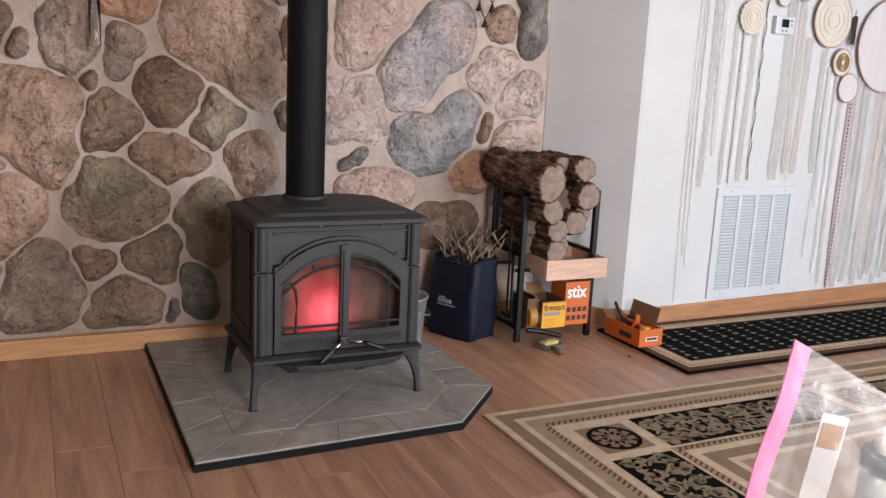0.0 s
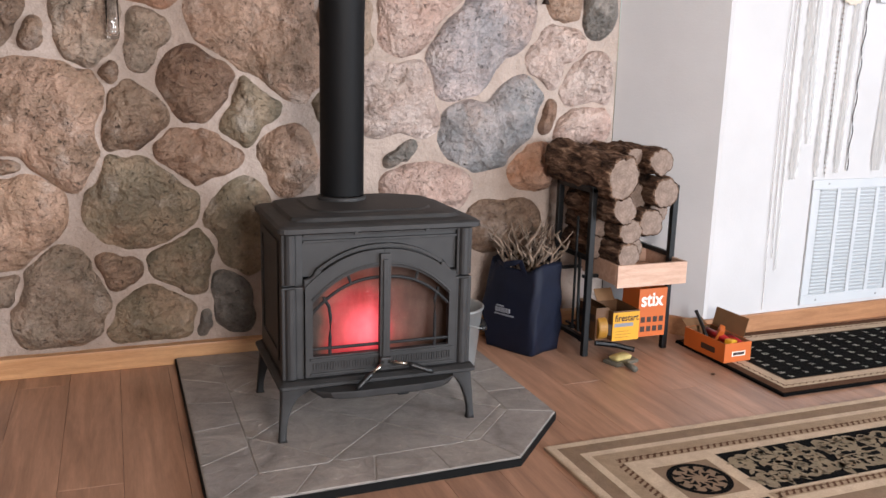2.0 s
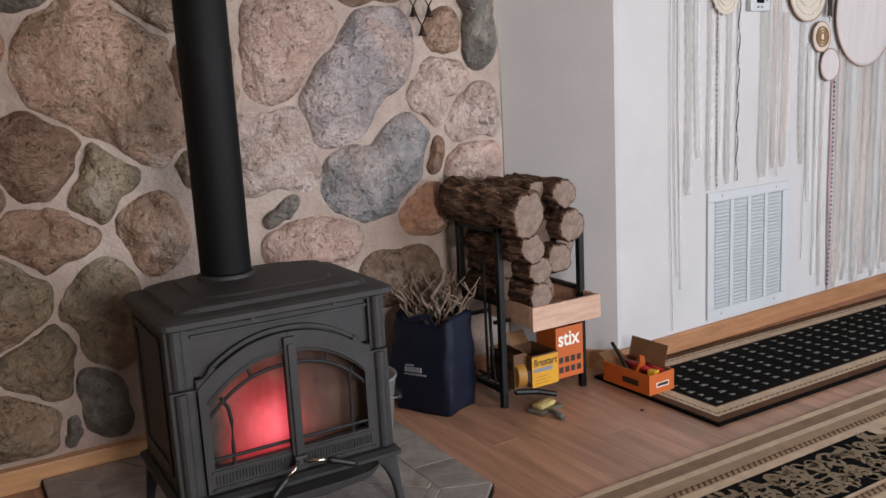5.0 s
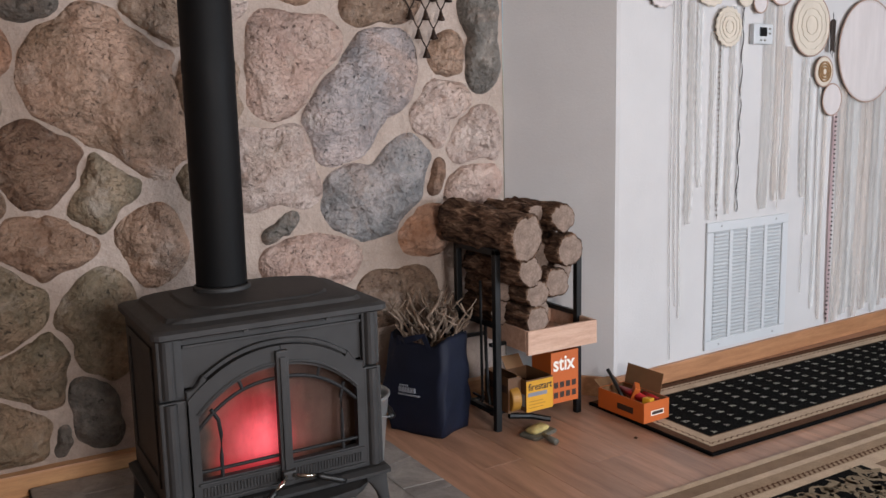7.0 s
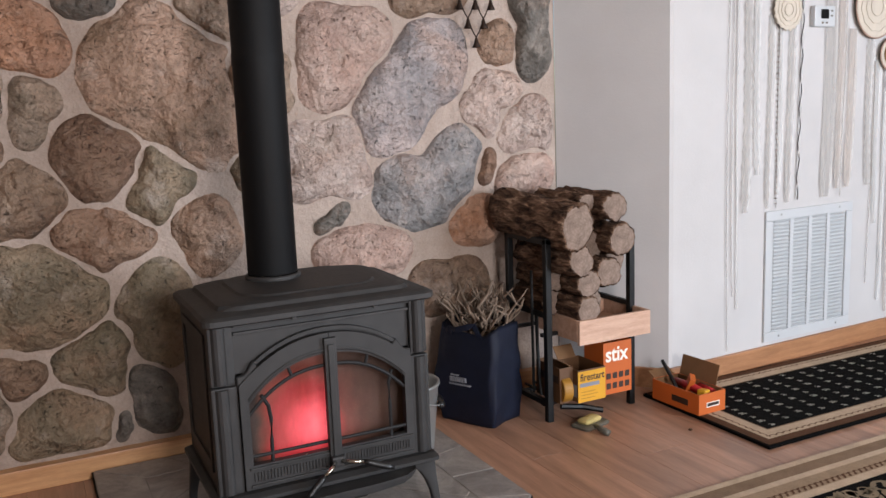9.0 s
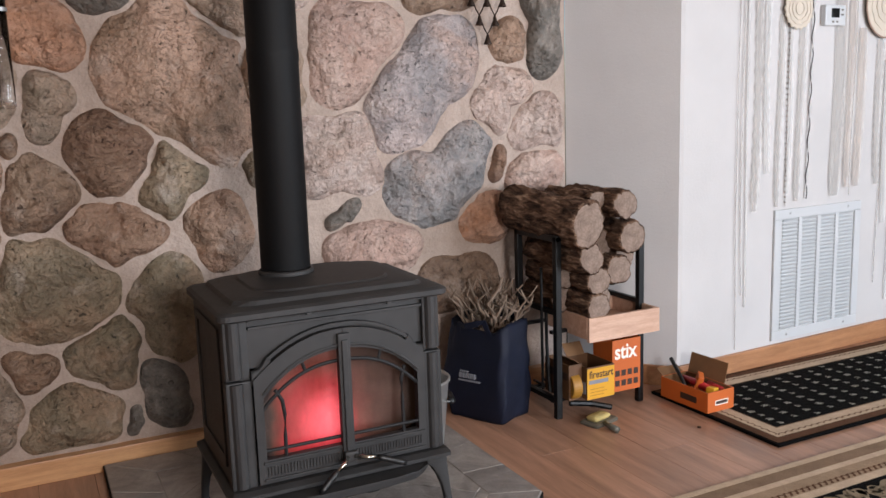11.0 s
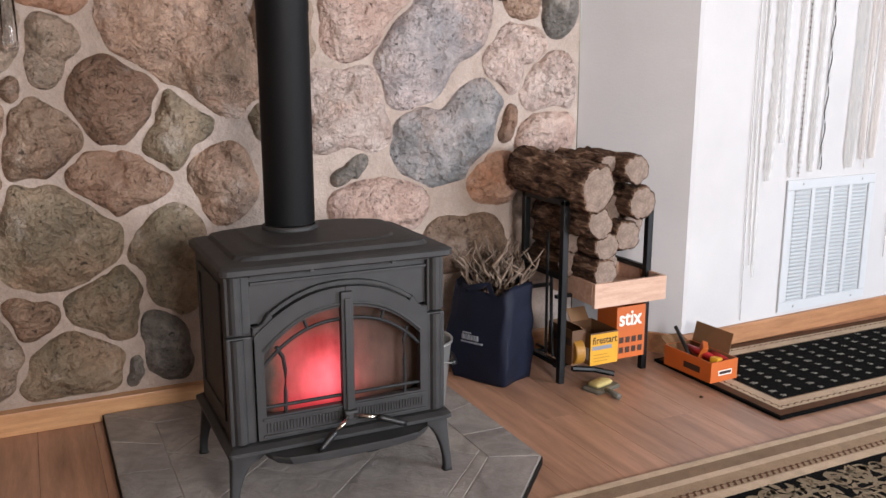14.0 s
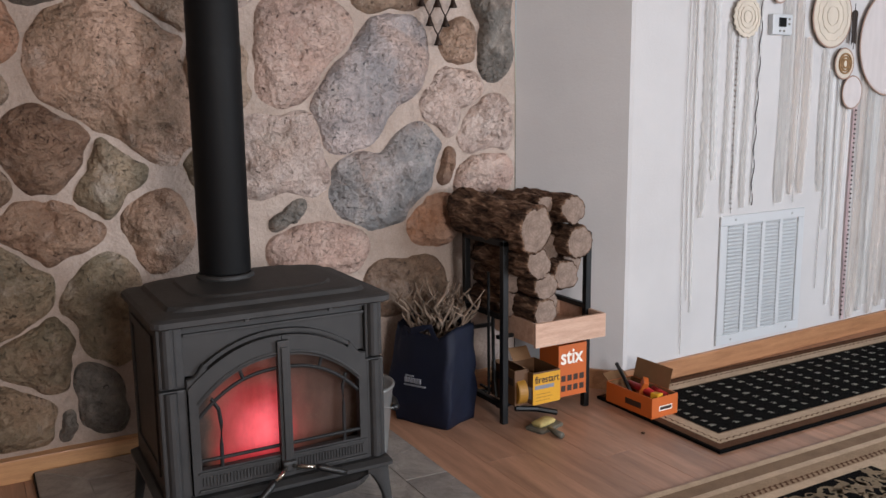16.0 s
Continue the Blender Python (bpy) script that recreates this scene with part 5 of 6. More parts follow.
def doily(u, z, r, material, rim, label, frill=0.0, rings=3):
    d = tagged(on_wall(new("wall_doily"), u, z, 0.012), label, "doily", "round doilies in the wall hanging")
    n = 72
    bm = bmesh.new()
    loops = []
    for q, (f, out) in enumerate(((0.0, 0.012), (0.22, 0.0135), (0.3, 0.011), (0.5, 0.0125), (0.6, 0.0105), (0.8, 0.0125), (0.92, 0.011), (1.0, 0.0105))):
        if f == 0:
            loops.append([bm.verts.new((0, -out, 0))])
            continue
        loop = []
        for k in range(n):
            a = 2 * math.pi * k / n
            rr = r * f * (1 + (frill * math.cos(a * 18) if f > 0.95 else 0))
            loop.append(bm.verts.new((rr * math.cos(a), -out, rr * math.sin(a))))
        loops.append(loop)
    for k in range(n):
        bm.faces.new((loops[0][0], loops[1][k], loops[1][(k + 1) % n]))
    for a, c in zip(loops[1:], loops[2:]):
        for k in range(n):
            j = (k + 1) % n
            bm.faces.new((a[k], c[k], c[j], a[j]))
    back = [bm.verts.new((v.co.x, -0.006, v.co.z)) for v in loops[-1]]
    for k in range(n):
        j = (k + 1) % n
        bm.faces.new((loops[-1][k], back[k], back[j], loops[-1][j]))
    part("cloth", bm, material, d, "", True)
    if rim:
        bm = bmesh.new()
        tube(bm, [(r * math.cos(2 * math.pi * k / 48), -0.009, r * math.sin(2 * math.pi * k / 48)) for k in range(49)], 0.004, 8)
        part("hoop", bm, rim, d, "thin wooden hoop", True)
    for q in range(rings):
        bm = bmesh.new()
        rr = r * (0.3 + 0.24 * q)
        tube(bm, [(rr * (1 + 0.03 * math.cos(k * 1.2)) * math.cos(2 * math.pi * k / 60), -0.0135, rr * (1 + 0.03 * math.cos(k * 1.2)) * math.sin(2 * math.pi * k / 60)) for k in range(61)], 0.002, 5)
        part("crochet_ring", bm, material, d)
    return d


doily(0.686, 1.625, 0.09, DOILY_CREAM, None, "cream crocheted doily with frilled edge", 0.05)
doily(1.305, 1.655, 0.15, DOILY_CREAM, HOOP_WOOD, "large cream fabric round in a thin hoop")
dd = doily(1.425, 1.43, 0.074, DOILY_CREAM, HOOP_WOOD, "cream fabric round with a brown woven coil", 0.02, 1)
bm = bmesh.new()
for rr in (0.02, 0.034, 0.048):
    tube(bm, [(rr * math.cos(2 * math.pi * k / 30), -0.016, rr * math.sin(2 * math.pi * k / 30)) for k in range(31)], 0.0048, 6)
part("coil", bm, DOILY_BROWN, dd, "brown woven coil", True)
doily(1.505, 1.29, 0.08, DOILY_WHITE, HOOP_WOOD, "small white fabric round in a dark hoop", 0, 0)
doily(1.81, 1.54, 0.265, DOILY_WHITE, HOOP_WOOD, "very large pinkish white fabric round in a wooden hoop", 0, 0)
doily(0.25, 1.79, 0.1, DOILY_WHITE, None, "grey-white lace doily on the wall", 0.05)
doily(0.8, 1.775, 0.055, DOILY_CREAM, None, "small cream crocheted doily on the wall", 0.05, 1)
doily(0.905, 1.745, 0.048, DOILY_WHITE, HOOP_WOOD, "small white fabric round in a hoop", 0, 0)
doily(1.06, 1.85, 0.11, DOILY_WHITE, HOOP_WOOD, "white fabric round in a hoop", 0, 1)
doily(0.56, 1.83, 0.12, DOILY_CREAM, None, "cream doily with frilled edge", 0.04)


def ribbon(u, width, z0, z1, material, label, out=0.005, scallop=0.0, wave=0.006, seed=0, name="hanging_ribbon", lean=0.0):
    """A thin strip of lace hung flat against the wall."""
    rnd = random.Random(seed * 7 + 3)
    n = 44
    bm = bmesh.new()
    cols = 5
    grid = []
    ph = rnd.uniform(0, 6)
    for i in range(n + 1):
        f = i / n
        z = z1 + (z0 - z1) * f
        row = []
        for c in range(cols):
            g = c / (cols - 1) - 0.5
            edge = scallop * (1 if c == 0 else -1 if c == cols - 1 else 0) * math.sin(i * 2.1)
            x = g * width * (1 - 0.35 * max(0, f - 0.93) / 0.07 * (abs(g) > 0.3)) + edge + 0.012 * math.sin(f * 4 + ph) * f + lean * f
            row.append(bm.verts.new((x, -out - wave * (0.5 + 0.5 * math.sin(g * 9 + f * 5 + ph)), z)))
        grid.append(row)
    for a, c in zip(grid, grid[1:]):
        for k in range(cols - 1):
            bm.faces.new((a[k], a[k + 1], c[k + 1], c[k]))
    bmesh.ops.solidify(bm, geom=bm.faces[:], thickness=0.0008)
    ob = part(name, bm, material)
    ob.matrix_world = VENT @ pose(u, 0, 0)
    return tagged(ob, label, "ribbon", "ribbons of the wall hanging")


L1, L2, L3, L4 = "sheer grey lace ribbon hanging on the white wall", "white lace ribbon hanging on the white wall", "beige lace ribbon hanging on the white wall", "thin cord hanging on the white wall"
ribbon(0.335, 0.005, 0.11, 1.8, LACE_GREY, L4, seed=1)
ribbon(0.365, 0.008, 0.36, 1.8, LACE_GREY, L4, seed=2)
ribbon(0.39, 0.012, 0.3, 1.75, LACE_WHITE, L2, seed=3)
ribbon(0.455, 0.05, 0.735, 1.75, LACE_GREY, L1, scallop=0.005, seed=4)
ribbon(0.51, 0.04, 0.9, 1.72, LACE_WHITE, L2, scallop=0.004, seed=5)
ribbon(0.6, 0.035, 0.742, 1.6, LACE_GREY, L1, scallop=0.003, seed=6)
ribbon(0.66, 0.03, 0.8, 1.58, LACE_WHITE, L2, seed=7)
ribbon(0.735, 0.045, 0.76, 1.72, LACE_GREY, L1, scallop=0.003, seed=8)
ribbon(1.0, 0.085, 0.765, 1.75, LACE_GREY, L1, seed=9)
ribbon(1.08, 0.05, 0.8, 1.75, LACE_BEIGE, L3, seed=10, out=0.008)
ribbon(1.095, 0.006, 0.76, 1.7, LACE_GREY, L4, seed=11, out=0.014)
ribbon(1.16, 0.06, 0.8, 1.55, LACE_BEIGE, L3, seed=12)
ribbon(1.295, 0.05, 0.8, 1.5, LACE_GREY, L1, seed=13, scallop=0.004)
ribbon(1.36, 0.04, 0.6, 1.4, LACE_WHITE, L2, seed=14)
ribbon(1.33, 0.006, 0.3, 1.4, LACE_GREY, L4, seed=15)
ribbon(1.42, 0.03, 0.2, 1.36, LACE_WHITE, L2, seed=16)
ribbon(1.48, 0.035, 0.13, 1.22, LACE_BEIGE, L3, seed=17)
pink = ribbon(1.56, 0.032, 0.1, 1.22, CORD_PINK, "pale pink ribbon with dark dots hanging on the wall", seed=18, out=0.01, wave=0.001)
bm = bmesh.new()
for k in range(46):
    f = k / 46
    bmesh.ops.create_icosphere(bm, subdivisions=1, radius=0.0055, matrix=Matrix.Translation((0.012 * math.sin(f * 4) * f, -0.014, 1.2 - k * 0.0238)))
part("dots", bm, CORD_DARK, pink, "dark dots")
for k in range(9):
    ribbon(1.63 + 0.062 * k, 0.072, 0.1 + 0.03 * (k % 3), 1.4, (LACE_BEIGE, LACE_GREY, LACE_WHITE, LACE_BEIGE)[k % 4], (L3, L1, L2, L3)[k % 4], seed=20 + k, wave=0.012, out=0.004 + 0.004 * (k % 2))
# beaded thread and dark twisted braid
bm = bmesh.new()
tube(bm, [(0, -0.008, 1.54), (-0.004, -0.008, 1.1), (0.002, -0.008, 0.74)], 0.0012, 5)
for k in range(32):
    bmesh.ops.create_icosphere(bm, subdivisions=1, radius=0.0052, matrix=Matrix.Translation((-0.003 * math.sin(k / 8), -0.008, 1.52 - k * 0.0245)))
ob = part("bead_string", bm, simple("grey_beads", (150, 140, 134), 0.5), None, "", True)
ob.matrix_world = VENT @ pose(0.648, 0, 0)
tagged(ob, "thread of small grey beads hanging on the wall", "bead string")
bm = bmesh.new()
for ph in (0, math.pi):
    tube(bm, [(0.0045 * math.sin(k * 0.55 + ph) - 0.012 * k / 70, -0.01 + 0.004 * math.cos(k * 0.55 + ph), 1.72 - k * 0.0138) for k in range(70)], 0.0026, 5, mat=0 if ph else 1)
ob = part("braided_cord", bm, [CORD_DARK, LACE_WHITE], None, "", True)
ob.matrix_world = VENT @ pose(0.8, 0, 0)
tagged(ob, "dark twisted cord hanging beside the thermostat", "cord")
bm = bmesh.new()
for k in range(22):
    z = 1.69 - k * 0.0072
    for s in (-1, 1):
        tube(bm, [(0, -0.028, z), (s * 0.016, -0.03, z - 0.008), (s * (0.026 - 0.0006 * k), -0.028, z - 0.02)], 0.003, 5, taper=[0.003, 0.0035, 0.001])
tube(bm, [(0, -0.028, 1.72), (0.003, -0.028, 1.5)], 0.002, 5)
ob = part("feather", bm, [CORD_DARK])
ob.matrix_world = VENT @ pose(1.475, 0, 0)
tagged(ob, "dark barred feather hanging in the wall hanging", "feather")
bm = bmesh.new()
for k in range(12):
    z = 1.83 - k * 0.007
    for s in (-1, 1):
        tube(bm, [(0, -0.02, z), (s * 0.018, -0.022, z - 0.012)], 0.003, 5, taper=[0.003, 0.001])
ob = part("feather", bm, [CORD_DARK])
ob.matrix_world = VENT @ pose(0.345, 0, 0)
tagged(ob, "small dark feather hanging in the wall hanging", "feather")

# ---- bell hanging on the stone wall ----
bells = thing("bell_hanging", "dark bronze bells on looped cord hung on the stone wall", "wall bells", at=pose(2.06, 3.842, 1.5))
rows_ = ((0, 0.0), (-1, 0.075), (1, 0.075), (-2, 0.15), (0, 0.15), (2, 0.15), (-3, 0.225), (-1, 0.225), (1, 0.225), (3, 0.225))
for k, z in rows_:
    x = k * 0.036
    part("bell", lathe([(0.0, 0.04), (0.004, 0.04), (0.006, 0.033), (0.01, 0.018), (0.017, 0.003), (0.0165, 0.0), (0.014, 0.004), (0.006, 0.03)], 14, pose(x, 0, z - 0.012)), BRONZE, bells, "", True)
    bm = bmesh.new()
    for s in (-1, 1):
        tube(bm, [(x, 0, z + 0.028), (x + s * 0.014, 0, z + 0.05), (x + s * 0.026, 0, z + 0.075), (x + s * 0.032, 0, z + 0.1)], 0.0028, 6)
    part("cord_loop", bm, BRONZE, bells)
bm = bmesh.new()
tube(bm, [(-0.1, 0, 0.33), (0, 0.0, 0.42), (0.1, 0, 0.33)], 0.003, 6)
tube(bm, [(0, 0, 0.42), (0, 0.05, 0.43)], 0.004, 6)
part("hanger", bm, BRONZE, bells)

# ---- clear glass tube on the stone wall ----
vase = thing("glass_wall_tube", "clear glass tube vase hung on the stone wall", "vase", at=pose(0.292, 3.805, 1.28))
part("glass", lathe([(0, 0.002), (0.014, 0.0), (0.021, 0.006), (0.0225, 0.02), (0.0225, 0.42), (0.0195, 0.42), (0.0195, 0.03), (0.012, 0.014), (0, 0.012)], 32), CLEAR, vase, "", True)
part("bracket", lathe([(0.0235, 0.3), (0.0255, 0.3), (0.0255, 0.312), (0.0235, 0.312)], 24), STEEL, vase)
part("mount", boxes((-0.006, 0.006, 0.024, 0.075, 0.298, 0.314), bevel=0.002), STEEL, vase)

# ---- side table with a zip bag ----
table = thing("side_table", "small brown wooden side table beside the rug", "table", at=pose(1.3, 0.66, 0))
part("tabletop", boxes((-0.3, 0.3, -0.22, 0.22, 0.5, 0.525), bevel=0.004), wood_material("side_table_wood", (120, 84, 58), (88, 58, 40), 0.45), table)
LEG = simple("side_table_leg", (88, 60, 42), 0.5)
for x in (-0.27, 0.27):
    for y in (-0.19, 0.19):
        part("leg", boxes((x - 0.018, x + 0.018, y - 0.018, y + 0.018, 0.0115, 0.5), bevel=0.003), LEG, table)

film = Mat("plastic_film")
film.set(Base_Color=(0.86, 0.86, 0.87, 1), Roughness=0.14, Alpha=film.ramp(film.noise(11, 5, 0.65, distortion=0.8), (0.35, (0.07,) * 3 + (1,)), (0.55, (0.13,) * 3 + (1,)), (0.72, (0.32,) * 3 + (1,))), Specular_IOR_Level=0.8)
film.bump(film.noise(16, 4, 0.6, distortion=1.0), 0.6, 0.02)
FILM = film.m
ZIP_PINK = Mat("pink_zip").set(Base_Color=srgb(218, 128, 174), Roughness=0.4, Alpha=0.65).m
zipbag = thing("zip_bag", "clear plastic zip bag with pink seal on a side table", "plastic bag", at=pose(1.02, 0.8, 0.525))
RIGHT, FWD, UP = Vector((0.9, -0.43, 0)), Vector((0.43, 0.9, 0)), Vector((0, 0, 1))
TIP = Vector((-0.03, 0.046, 0.39))
DOWN = (RIGHT * -0.165 - UP * 0.985).normalized()
ACROSS = (RIGHT * 0.88 - UP * 0.47).normalized()


def film_sheet(side):
    bm = bmesh.new()
    n = 26
    g = []
    for i in range(n + 1):
        row = []
        for j in range(n + 1):
            u, v = i / n, j / n
            bulge = side * (0.05 * math.sin(math.pi * min(1, v * 1.1)) * math.sin(math.pi * (0.08 + 0.84 * u)) + 0.004)
            p = TIP + DOWN * 0.3 * u + ACROSS * 0.3 * v * (1 - 0.12 * u) + FWD * (bulge + 0.012 * noise.noise(Vector((u * 5, v * 5, side))) + 0.006 * noise.noise(Vector((u * 13, v * 13, side * 2))))
            p.z = max(p.z, 0.004)
            row.append(bm.verts.new(p))
        g.append(row)
    for a, c in zip(g, g[1:]):
        for k in range(n):
            bm.faces.new((a[k], a[k + 1], c[k + 1], c[k]))
    return bm


part("film", film_sheet(-1), FILM, zipbag, "crumpled clear film", True)
part("film", film_sheet(1), FILM, zipbag, "crumpled clear film", True)
bm = bmesh.new()
band = []
for k in range(9):
    mid = TIP + DOWN * 0.3 * k / 8 + RIGHT * 0.0025 * math.sin(k * 0.9) + FWD * 0.0015 * math.sin(k * 1.7)
    band.append([bm.verts.new(mid + ACROSS * across + FWD * depth) for across, depth in ((0.0, -0.002), (0.013, -0.0035), (0.027, -0.002), (0.027, 0.001), (0.0, 0.001))])
for r0, r1 in zip(band, band[1:]):
    for q in range(5):
        bm.faces.new((r0[q], r0[(q + 1) % 5], r1[(q + 1) % 5], r1[q]))
bm.faces.new(band[0])
bm.faces.new(band[-1][::-1])
part("seal", bm, ZIP_PINK, zipbag, "pink zip seal")
card = thing("paper_card", "white paper card with a brown strip inside the zip bag", "card", at=pose(1.024, 0.834, 0.527, -4, 10, -25.5))
part("sheet", boxes((-0.02, 0.02, -0.001, 0.001, 0.0, 0.276), bevel=0.0006), simple("white_card", (158, 155, 153), 0.6), card)
part("strip", boxes((-0.016, 0.016, -0.0022, -0.0012, 0.225, 0.262)), CARD, card, "brown printed strip")
jar = thing("pill_bottle", "pale plastic bottle with a dark teal cap in the zip bag", "bottle", at=pose(1.142, 0.777, 0.525))
part("bottle", lathe([(0, 0), (0.04, 0), (0.044, 0.006), (0.044, 0.19), (0.038, 0.205), (0, 0.206)], 28), simple("pale_bottle", (176, 184, 176), 0.4), jar, "", True)
cap = part("cap", lathe([(0.042, 0.2), (0.045, 0.203), (0.045, 0.226), (0.042, 0.23), (0, 0.23)], 28), simple("teal_cap", (38, 58, 62), 0.4), jar, "dark teal cap", True)
# a white dome stands for the film's highlight above the cap
part("lid_top", lathe([(0.03, 0.2302), (0.029, 0.243), (0.02, 0.248), (0, 0.249)], 24), WHITE_PRINT, cap, "white dome for the bag's highlight", True)

# ---- floor planks ----
rnd = random.Random(5)
PW, PL = 0.18, 1.22


def plank_mesh(length):
    bm = bmesh.new()
    box(bm, -PW / 2 + 0.0006, PW / 2 - 0.0006, 0.0006, length - 0.0006, -0.006, 0.0, 0.0007)
    me = bpy.data.meshes.new("plank")
    bm.to_mesh(me)
    bm.free()
    me.materials.append(PLANK)
    return me


whole = plank_mesh(PL)
for i in range(48):
    y = -1.5
    step = rnd.uniform(0.25, PL)
    while y < 3.89:
        step = min(step, 3.9 - y)
        p = new("plank", whole if abs(step - PL) < 1e-6 else plank_mesh(step))
        p.parent = floor
        p.location = (-2.09 + PW * (i + 0.5), y, 0)
        y += step
        step = PL

# ---- field stones of the north wall ----
placed = []


def outline(stone, a):
    """The stone's radius in the direction a, before it is fitted among its neighbours."""
    tone, k, x, z, r, a2, p2, a3, p3, a4, p4 = stone
    rad = r * (1 + a2 * math.cos(2 * (a - radians(p2))) + a3 * math.cos(3 * (a - radians(p3))) + a4 * math.cos(4 * (a - radians(p4))))
    c = Vector((math.cos(a), math.sin(a), 0))
    return rad * (1 + 0.05 * noise.noise(c * 2.2 + Vector((k * 7.3, 0, 0))) + 0.035 * noise.noise(c * 5 + Vector((k * 3.1, 5, 0))) + 0.02 * noise.noise(c * 12 + Vector((k * 1.7, 2, 4))))


def field_stone(tone, x, z, r, a2=0.0, p2=0, a3=0.0, p3=0, a4=0.0, p4=0):
    placed.append((tone, len(placed), x, z, r, a2, p2, a3, p3, a4, p4))


def build_stone(stone):
    """A rounded field stone bedded in the mortar, swollen until only a joint is left to its neighbours."""
    tone, k, x, z, r = stone[:5]
    near = [o for o in placed if o is not stone and math.hypot(o[2] - x, o[3] - z) < (o[4] + r) * 1.7]
    n = 64
    radii = []
    for q in range(n):
        a = 2 * math.pi * q / n
        base, best = outline(stone, a), 0.94
        for grow in (0.96, 0.98, 1.0, 1.02, 1.04, 1.06, 1.08, 1.1, 1.12, 1.14):
            px, pz = x + base * grow * math.cos(a), z + base * grow * math.sin(a)
            if px > 2.473 or pz < 0.092 or any(math.hypot(px - o[2], pz - o[3]) < outline(o, math.atan2(pz - o[3], px - o[2])) * 1.01 + 0.012 for o in near):
                break
            best = grow
        radii.append(base * best)
    radii = [(radii[q - 1] + 4 * radii[q] + radii[(q + 1) % n]) / 6 for q in range(n)]
    proud = 0.04 + 0.08 * min(r, 0.25)
    g = 40 if r > 0.15 else 30 if r > 0.08 else 20
    bm = bmesh.new()
    grid = []
    for i in range(g + 1):
        row = []
        for j in range(g + 1):
            u, v = 2 * i / g - 1, 2 * j / g - 1
            dx, dy = u * math.sqrt(1 - v * v / 2), v * math.sqrt(1 - u * u / 2)
            f, a = min(1.0, math.hypot(dx, dy)), math.atan2(dy, dx)
            q = (a % (2 * math.pi)) / (2 * math.pi) * n
            lo = int(q) % n
            rad = radii[lo] + (radii[(lo + 1) % n] - radii[lo]) * (q - int(q))
            px, pz = rad * f * math.cos(a), rad * f * math.sin(a)
            h = proud * (1 - f ** 3.2) ** 0.8
            w = Vector((px * 9 + k * 5.7, pz * 9, k * 2.3))
            h += (1 - f ** 4) * (0.034 * noise.noise(w * 0.6) + 0.02 * noise.noise(w * 1.3) + 0.014 * (0.25 - abs(noise.noise(w * 1.9))) + 0.008 * noise.noise(w * 3.6) + 0.006 * noise.noise(w * 7.5))
            edge = i in (0, g) or j in (0, g)
            row.append(bm.verts.new((px, -h + (0.014 if edge else 0), pz)))
        grid.append(row)
    for r0, r1 in zip(grid, grid[1:]):
        for j in range(g):
            bm.faces.new((r0[j], r1[j], r1[j + 1], r0[j + 1]))
    ob = part("stone", bm, STONE[tone], wall_north, "", True)
    ob.location = (x, 3.9, z)


field_stone("brown", -0.086, 1.354, 0.08, 0.278, 66, 0.092, 25, 0.027, -21)
field_stone("brown", 0.013, 1.29, 0.048, 0.253, 72, 0.076, -38, 0.039, -24)
field_stone("grey", 0.198, 1.34, 0.132, 0.134, -89, 0.05, 15, 0.019, -1)
field_stone("grey", 0.399, 1.292, 0.09, 0.232, 74, 0.162, 10, 0.039, 3)
field_stone("brown", 0.271, 1.161, 0.036, 0.106, 80, 0.09, 58, 0.074, 4)
field_stone("earth", 0.027, 0.988, 0.22, 0.084, -39, 0.126, 54, 0.083, 30)
field_stone("brown", 0.343, 0.987, 0.118, 0.122, 58, 0.132, -10, 0.037, 11)
field_stone("red", 0.58, 1.123, 0.133, 0.027, -74, 0.077, 15, 0.068, 2)
field_stone("green", 0.785, 1.013, 0.109, 0.22, 61, 0.153, -6, 0.085, 7)
field_stone("red", 0.579, 0.848, 0.123, 0.216, -7, 0.08, 15, 0.103, -7)
field_stone("earth", 0.943, 0.821, 0.125, 0.114, -80, 0.04, 35, 0.07, -15)
field_stone("green", 0.354, 0.661, 0.184, 0.075, -17, 0.078, -10, 0.021, 14)
field_stone("green", 0.741, 0.557, 0.149, 0.225, -87, 0.102, 53, 0.048, -1)
field_stone("tan", -0.094, 0.603, 0.166, 0.112, 47, 0.058, 15, 0.017, -24)
field_stone("brown", -0.111, 0.811, 0.038, 0.38, 1, 0.042, 26, 0.099, 1)
field_stone("grey", 0.055, 0.279, 0.178, 0.114, 76, 0.081, -25, 0.019, -23)
field_stone("brown", 0.267, 0.394, 0.074, 0.112, -28, 0.181, 16, 0.026, -29)
field_stone("green", 0.519, 0.415, 0.117, 0.066, 45, 0.201, 56, 0.028, 24)
field_stone("green", 0.387, 0.195, 0.134, 0.204, 2, 0.107, -28, 0.047, 9)
field_stone("dark", 0.703, 0.235, 0.1, 0.28, -78, 0.027, -4, 0.074, 28)
field_stone("dark", 0.588, 0.154, 0.038, 0.374, 80, 0.089, -13, 0.125, -13)
field_stone("grey", -0.155, 0.339, 0.062, 0.116, 46, 0.046, 37, 0.119, 38)
field_stone("dark", 0.598, 1.655, 0.078, 0.258, 11, 0.015, 34, 0.027, -4)
field_stone("orange", 0.397, 1.526, 0.123, 0.119, -27, 0.047, -40, 0.035, -44)
field_stone("earth", 0.85, 1.367, 0.257, 0.155, -48, 0.084, -59, 0.049, 25)
field_stone("grey", 1.015, 1.65, 0.115, 0.078, -70, 0.094, 60, 0.033, 28)
field_stone("pale", 1.272, 1.679, 0.065, 0.084, 62, 0.026, -6, 0.027, -8)
field_stone("grey", 1.175, 1.362, 0.124, 0.064, -10, 0.051, 45, 0.082, -44)
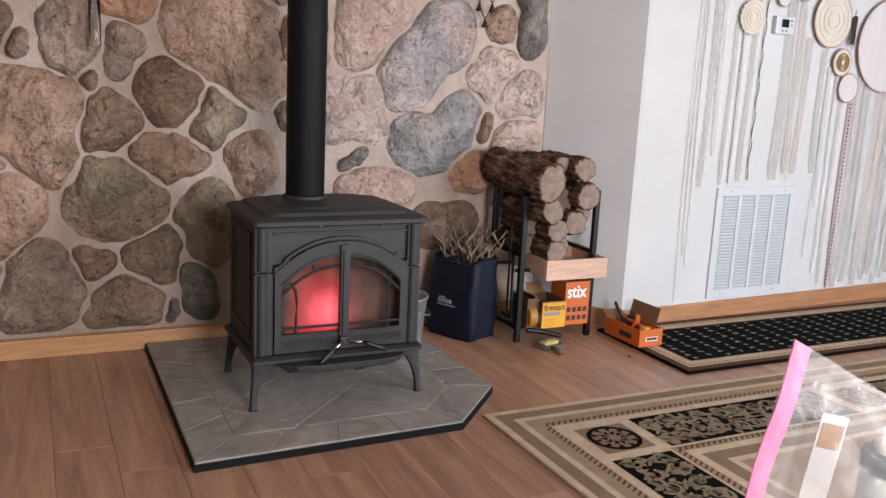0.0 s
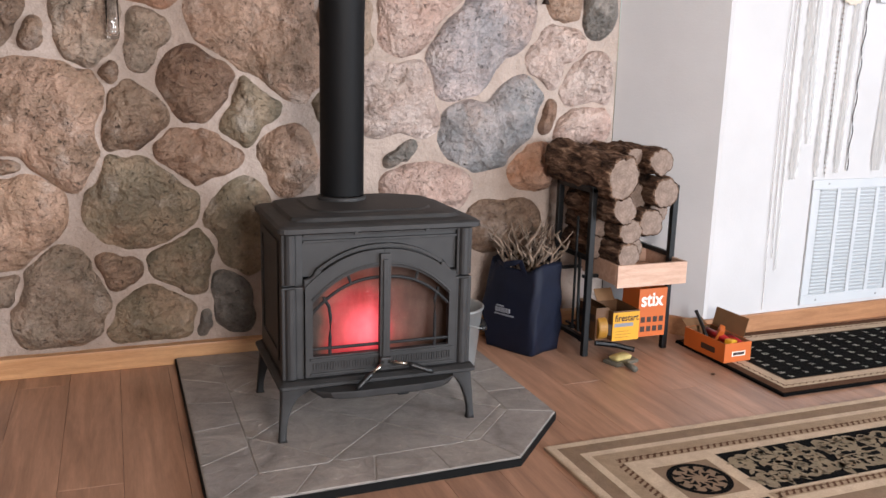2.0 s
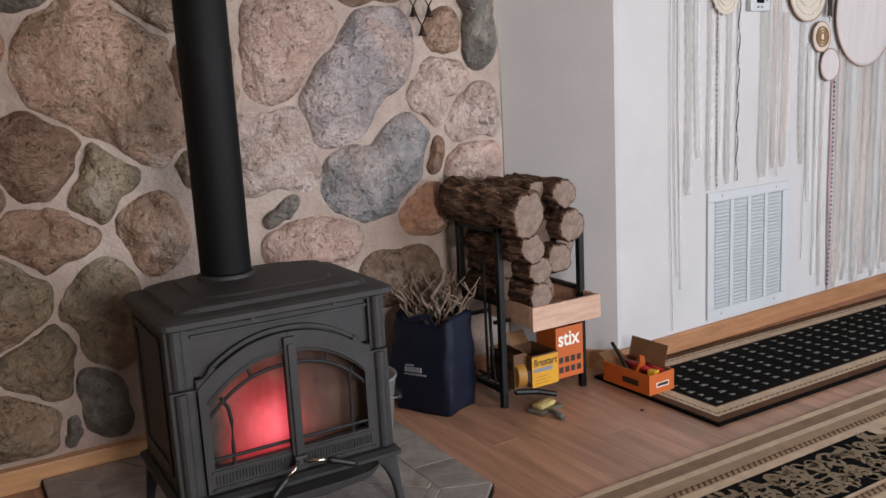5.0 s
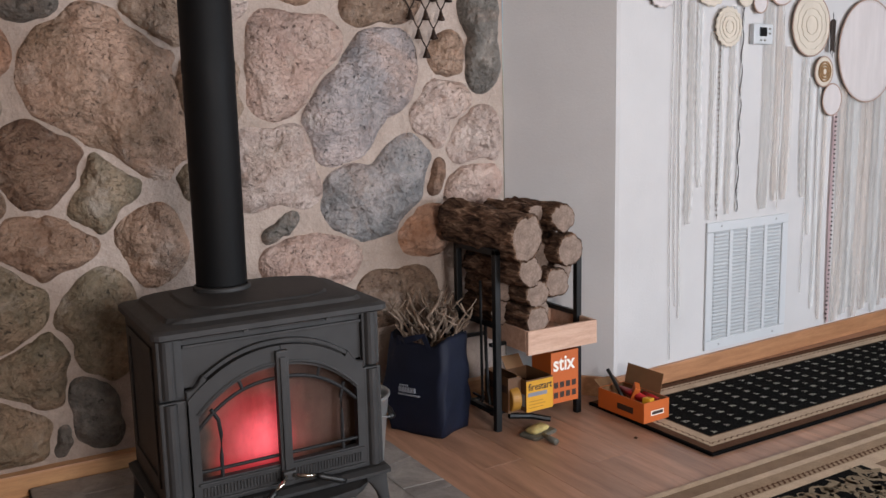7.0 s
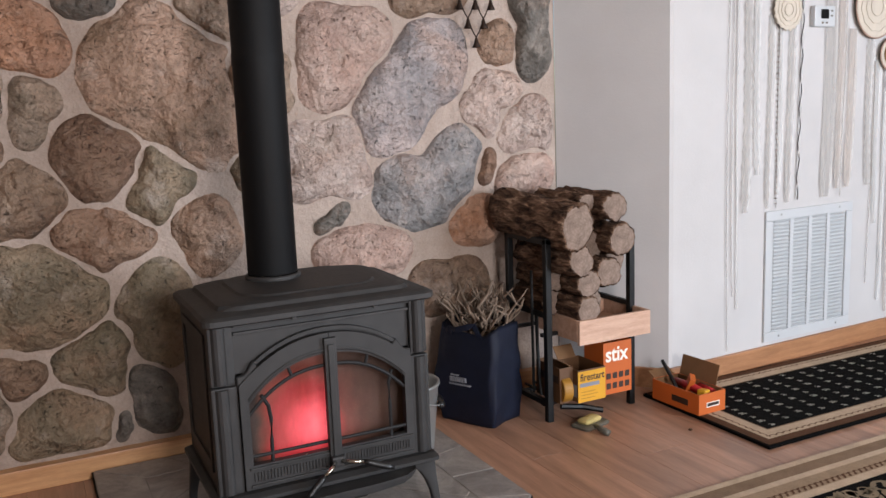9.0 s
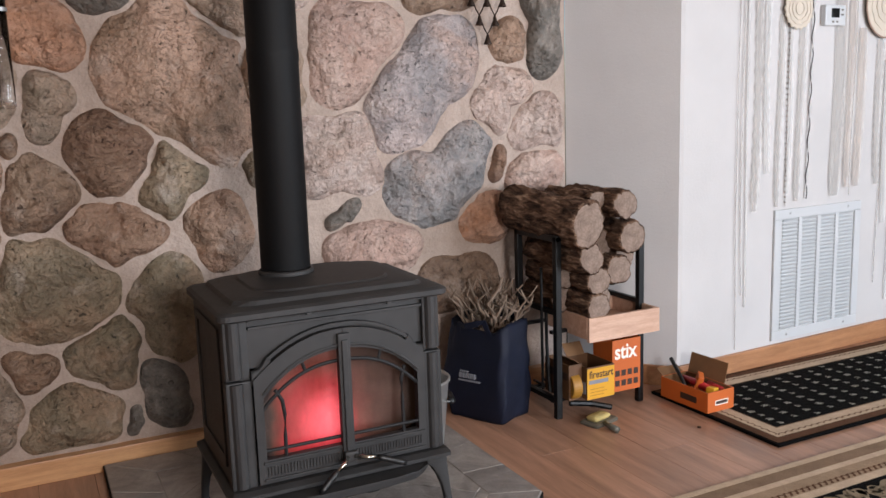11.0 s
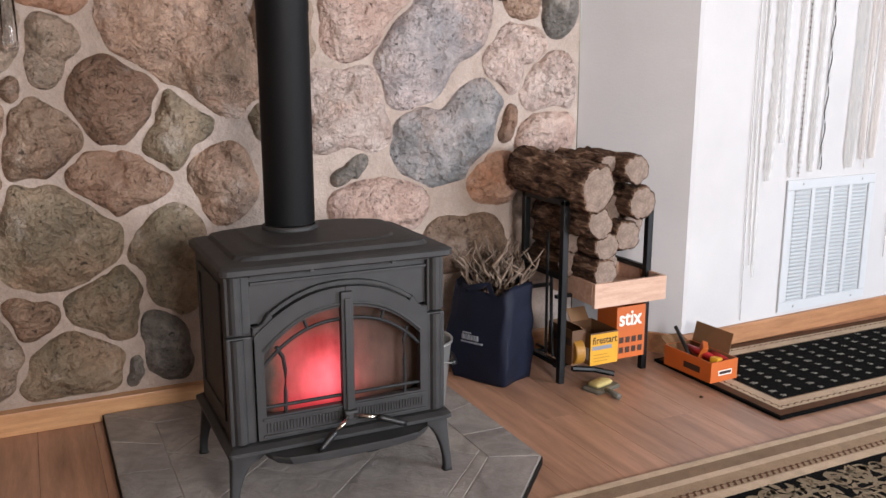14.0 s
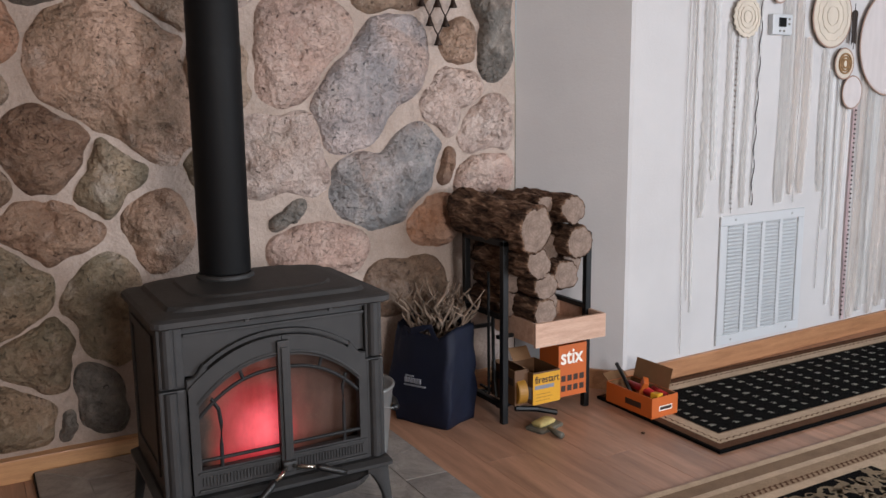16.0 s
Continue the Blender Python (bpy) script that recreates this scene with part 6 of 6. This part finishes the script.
field_stone("green", 1.114, 1.035, 0.071, 0.069, -45, 0.039, 32, 0.063, -33)
field_stone("pink", 1.479, 1.472, 0.183, 0.164, 51, 0.123, 11, 0.058, 33)
field_stone("blue", 1.788, 1.349, 0.215, 0.345, 48, 0.025, 2, 0.041, -22)
field_stone("slate", 1.857, 0.95, 0.196, 0.28, 27, 0.143, 48, 0.044, -38)
field_stone("pale", 1.41, 1.068, 0.166, 0.049, -16, 0.047, -30, 0.146, -42)
field_stone("dark", 1.427, 0.84, 0.052, 0.464, 33, 0.088, -39, 0.145, 34)
field_stone("pink", 1.552, 0.693, 0.141, 0.354, -4, 0.038, -52, 0.072, 0)
field_stone("brown", 1.926, 0.506, 0.15, 0.262, 0, 0.015, -34, 0.025, -38)
field_stone("orange", 2.063, 0.773, 0.114, 0.096, 15, 0.042, -59, 0.022, 30)
field_stone("pale", 2.139, 1.279, 0.123, 0.213, 48, 0.122, 20, 0.135, 8)
field_stone("red", 2.122, 1.001, 0.053, 0.424, 76, 0.057, 2, 0.076, -14)
field_stone("pale", 2.329, 1.161, 0.121, 0.098, 32, 0.131, -40, 0.041, 39)
field_stone("pink", 2.315, 0.951, 0.114, 0.234, 8, 0.083, -44, 0.052, 34)
field_stone("dark", 2.355, 1.603, 0.138, 0.559, -86, 0.072, 23, 0.11, -1)
field_stone("tan", 2.19, 1.507, 0.09, 0.035, 36, 0.055, -36, 0.032, -20)
field_stone("brown", 1.885, 1.706, 0.117, 0.406, 7, 0.033, -18, 0.072, 19)
# the rest of the wall, out beyond the middle
rnd = random.Random(11)
for _ in range(2600):
    x, z, r = rnd.uniform(-2.0, 2.38), rnd.uniform(0.12, CEIL - 0.06), rnd.choice((0.16, 0.13, 0.11, 0.09, 0.06, 0.05))
    if (-0.32 < x < 2.5 and z < 1.76) or x + r > 2.475 or z - r < 0.1:
        continue
    if all(math.hypot(x - o[2], z - o[3]) > r + o[4] * 1.12 + 0.012 for o in placed):
        field_stone(rnd.choice(list(TONES)), round(x, 3), round(z, 3), r * 0.97, rnd.uniform(0.02, 0.12), rnd.uniform(0, 180), rnd.uniform(0.02, 0.08), rnd.uniform(0, 120))
for stone in placed:
    build_stone(stone)
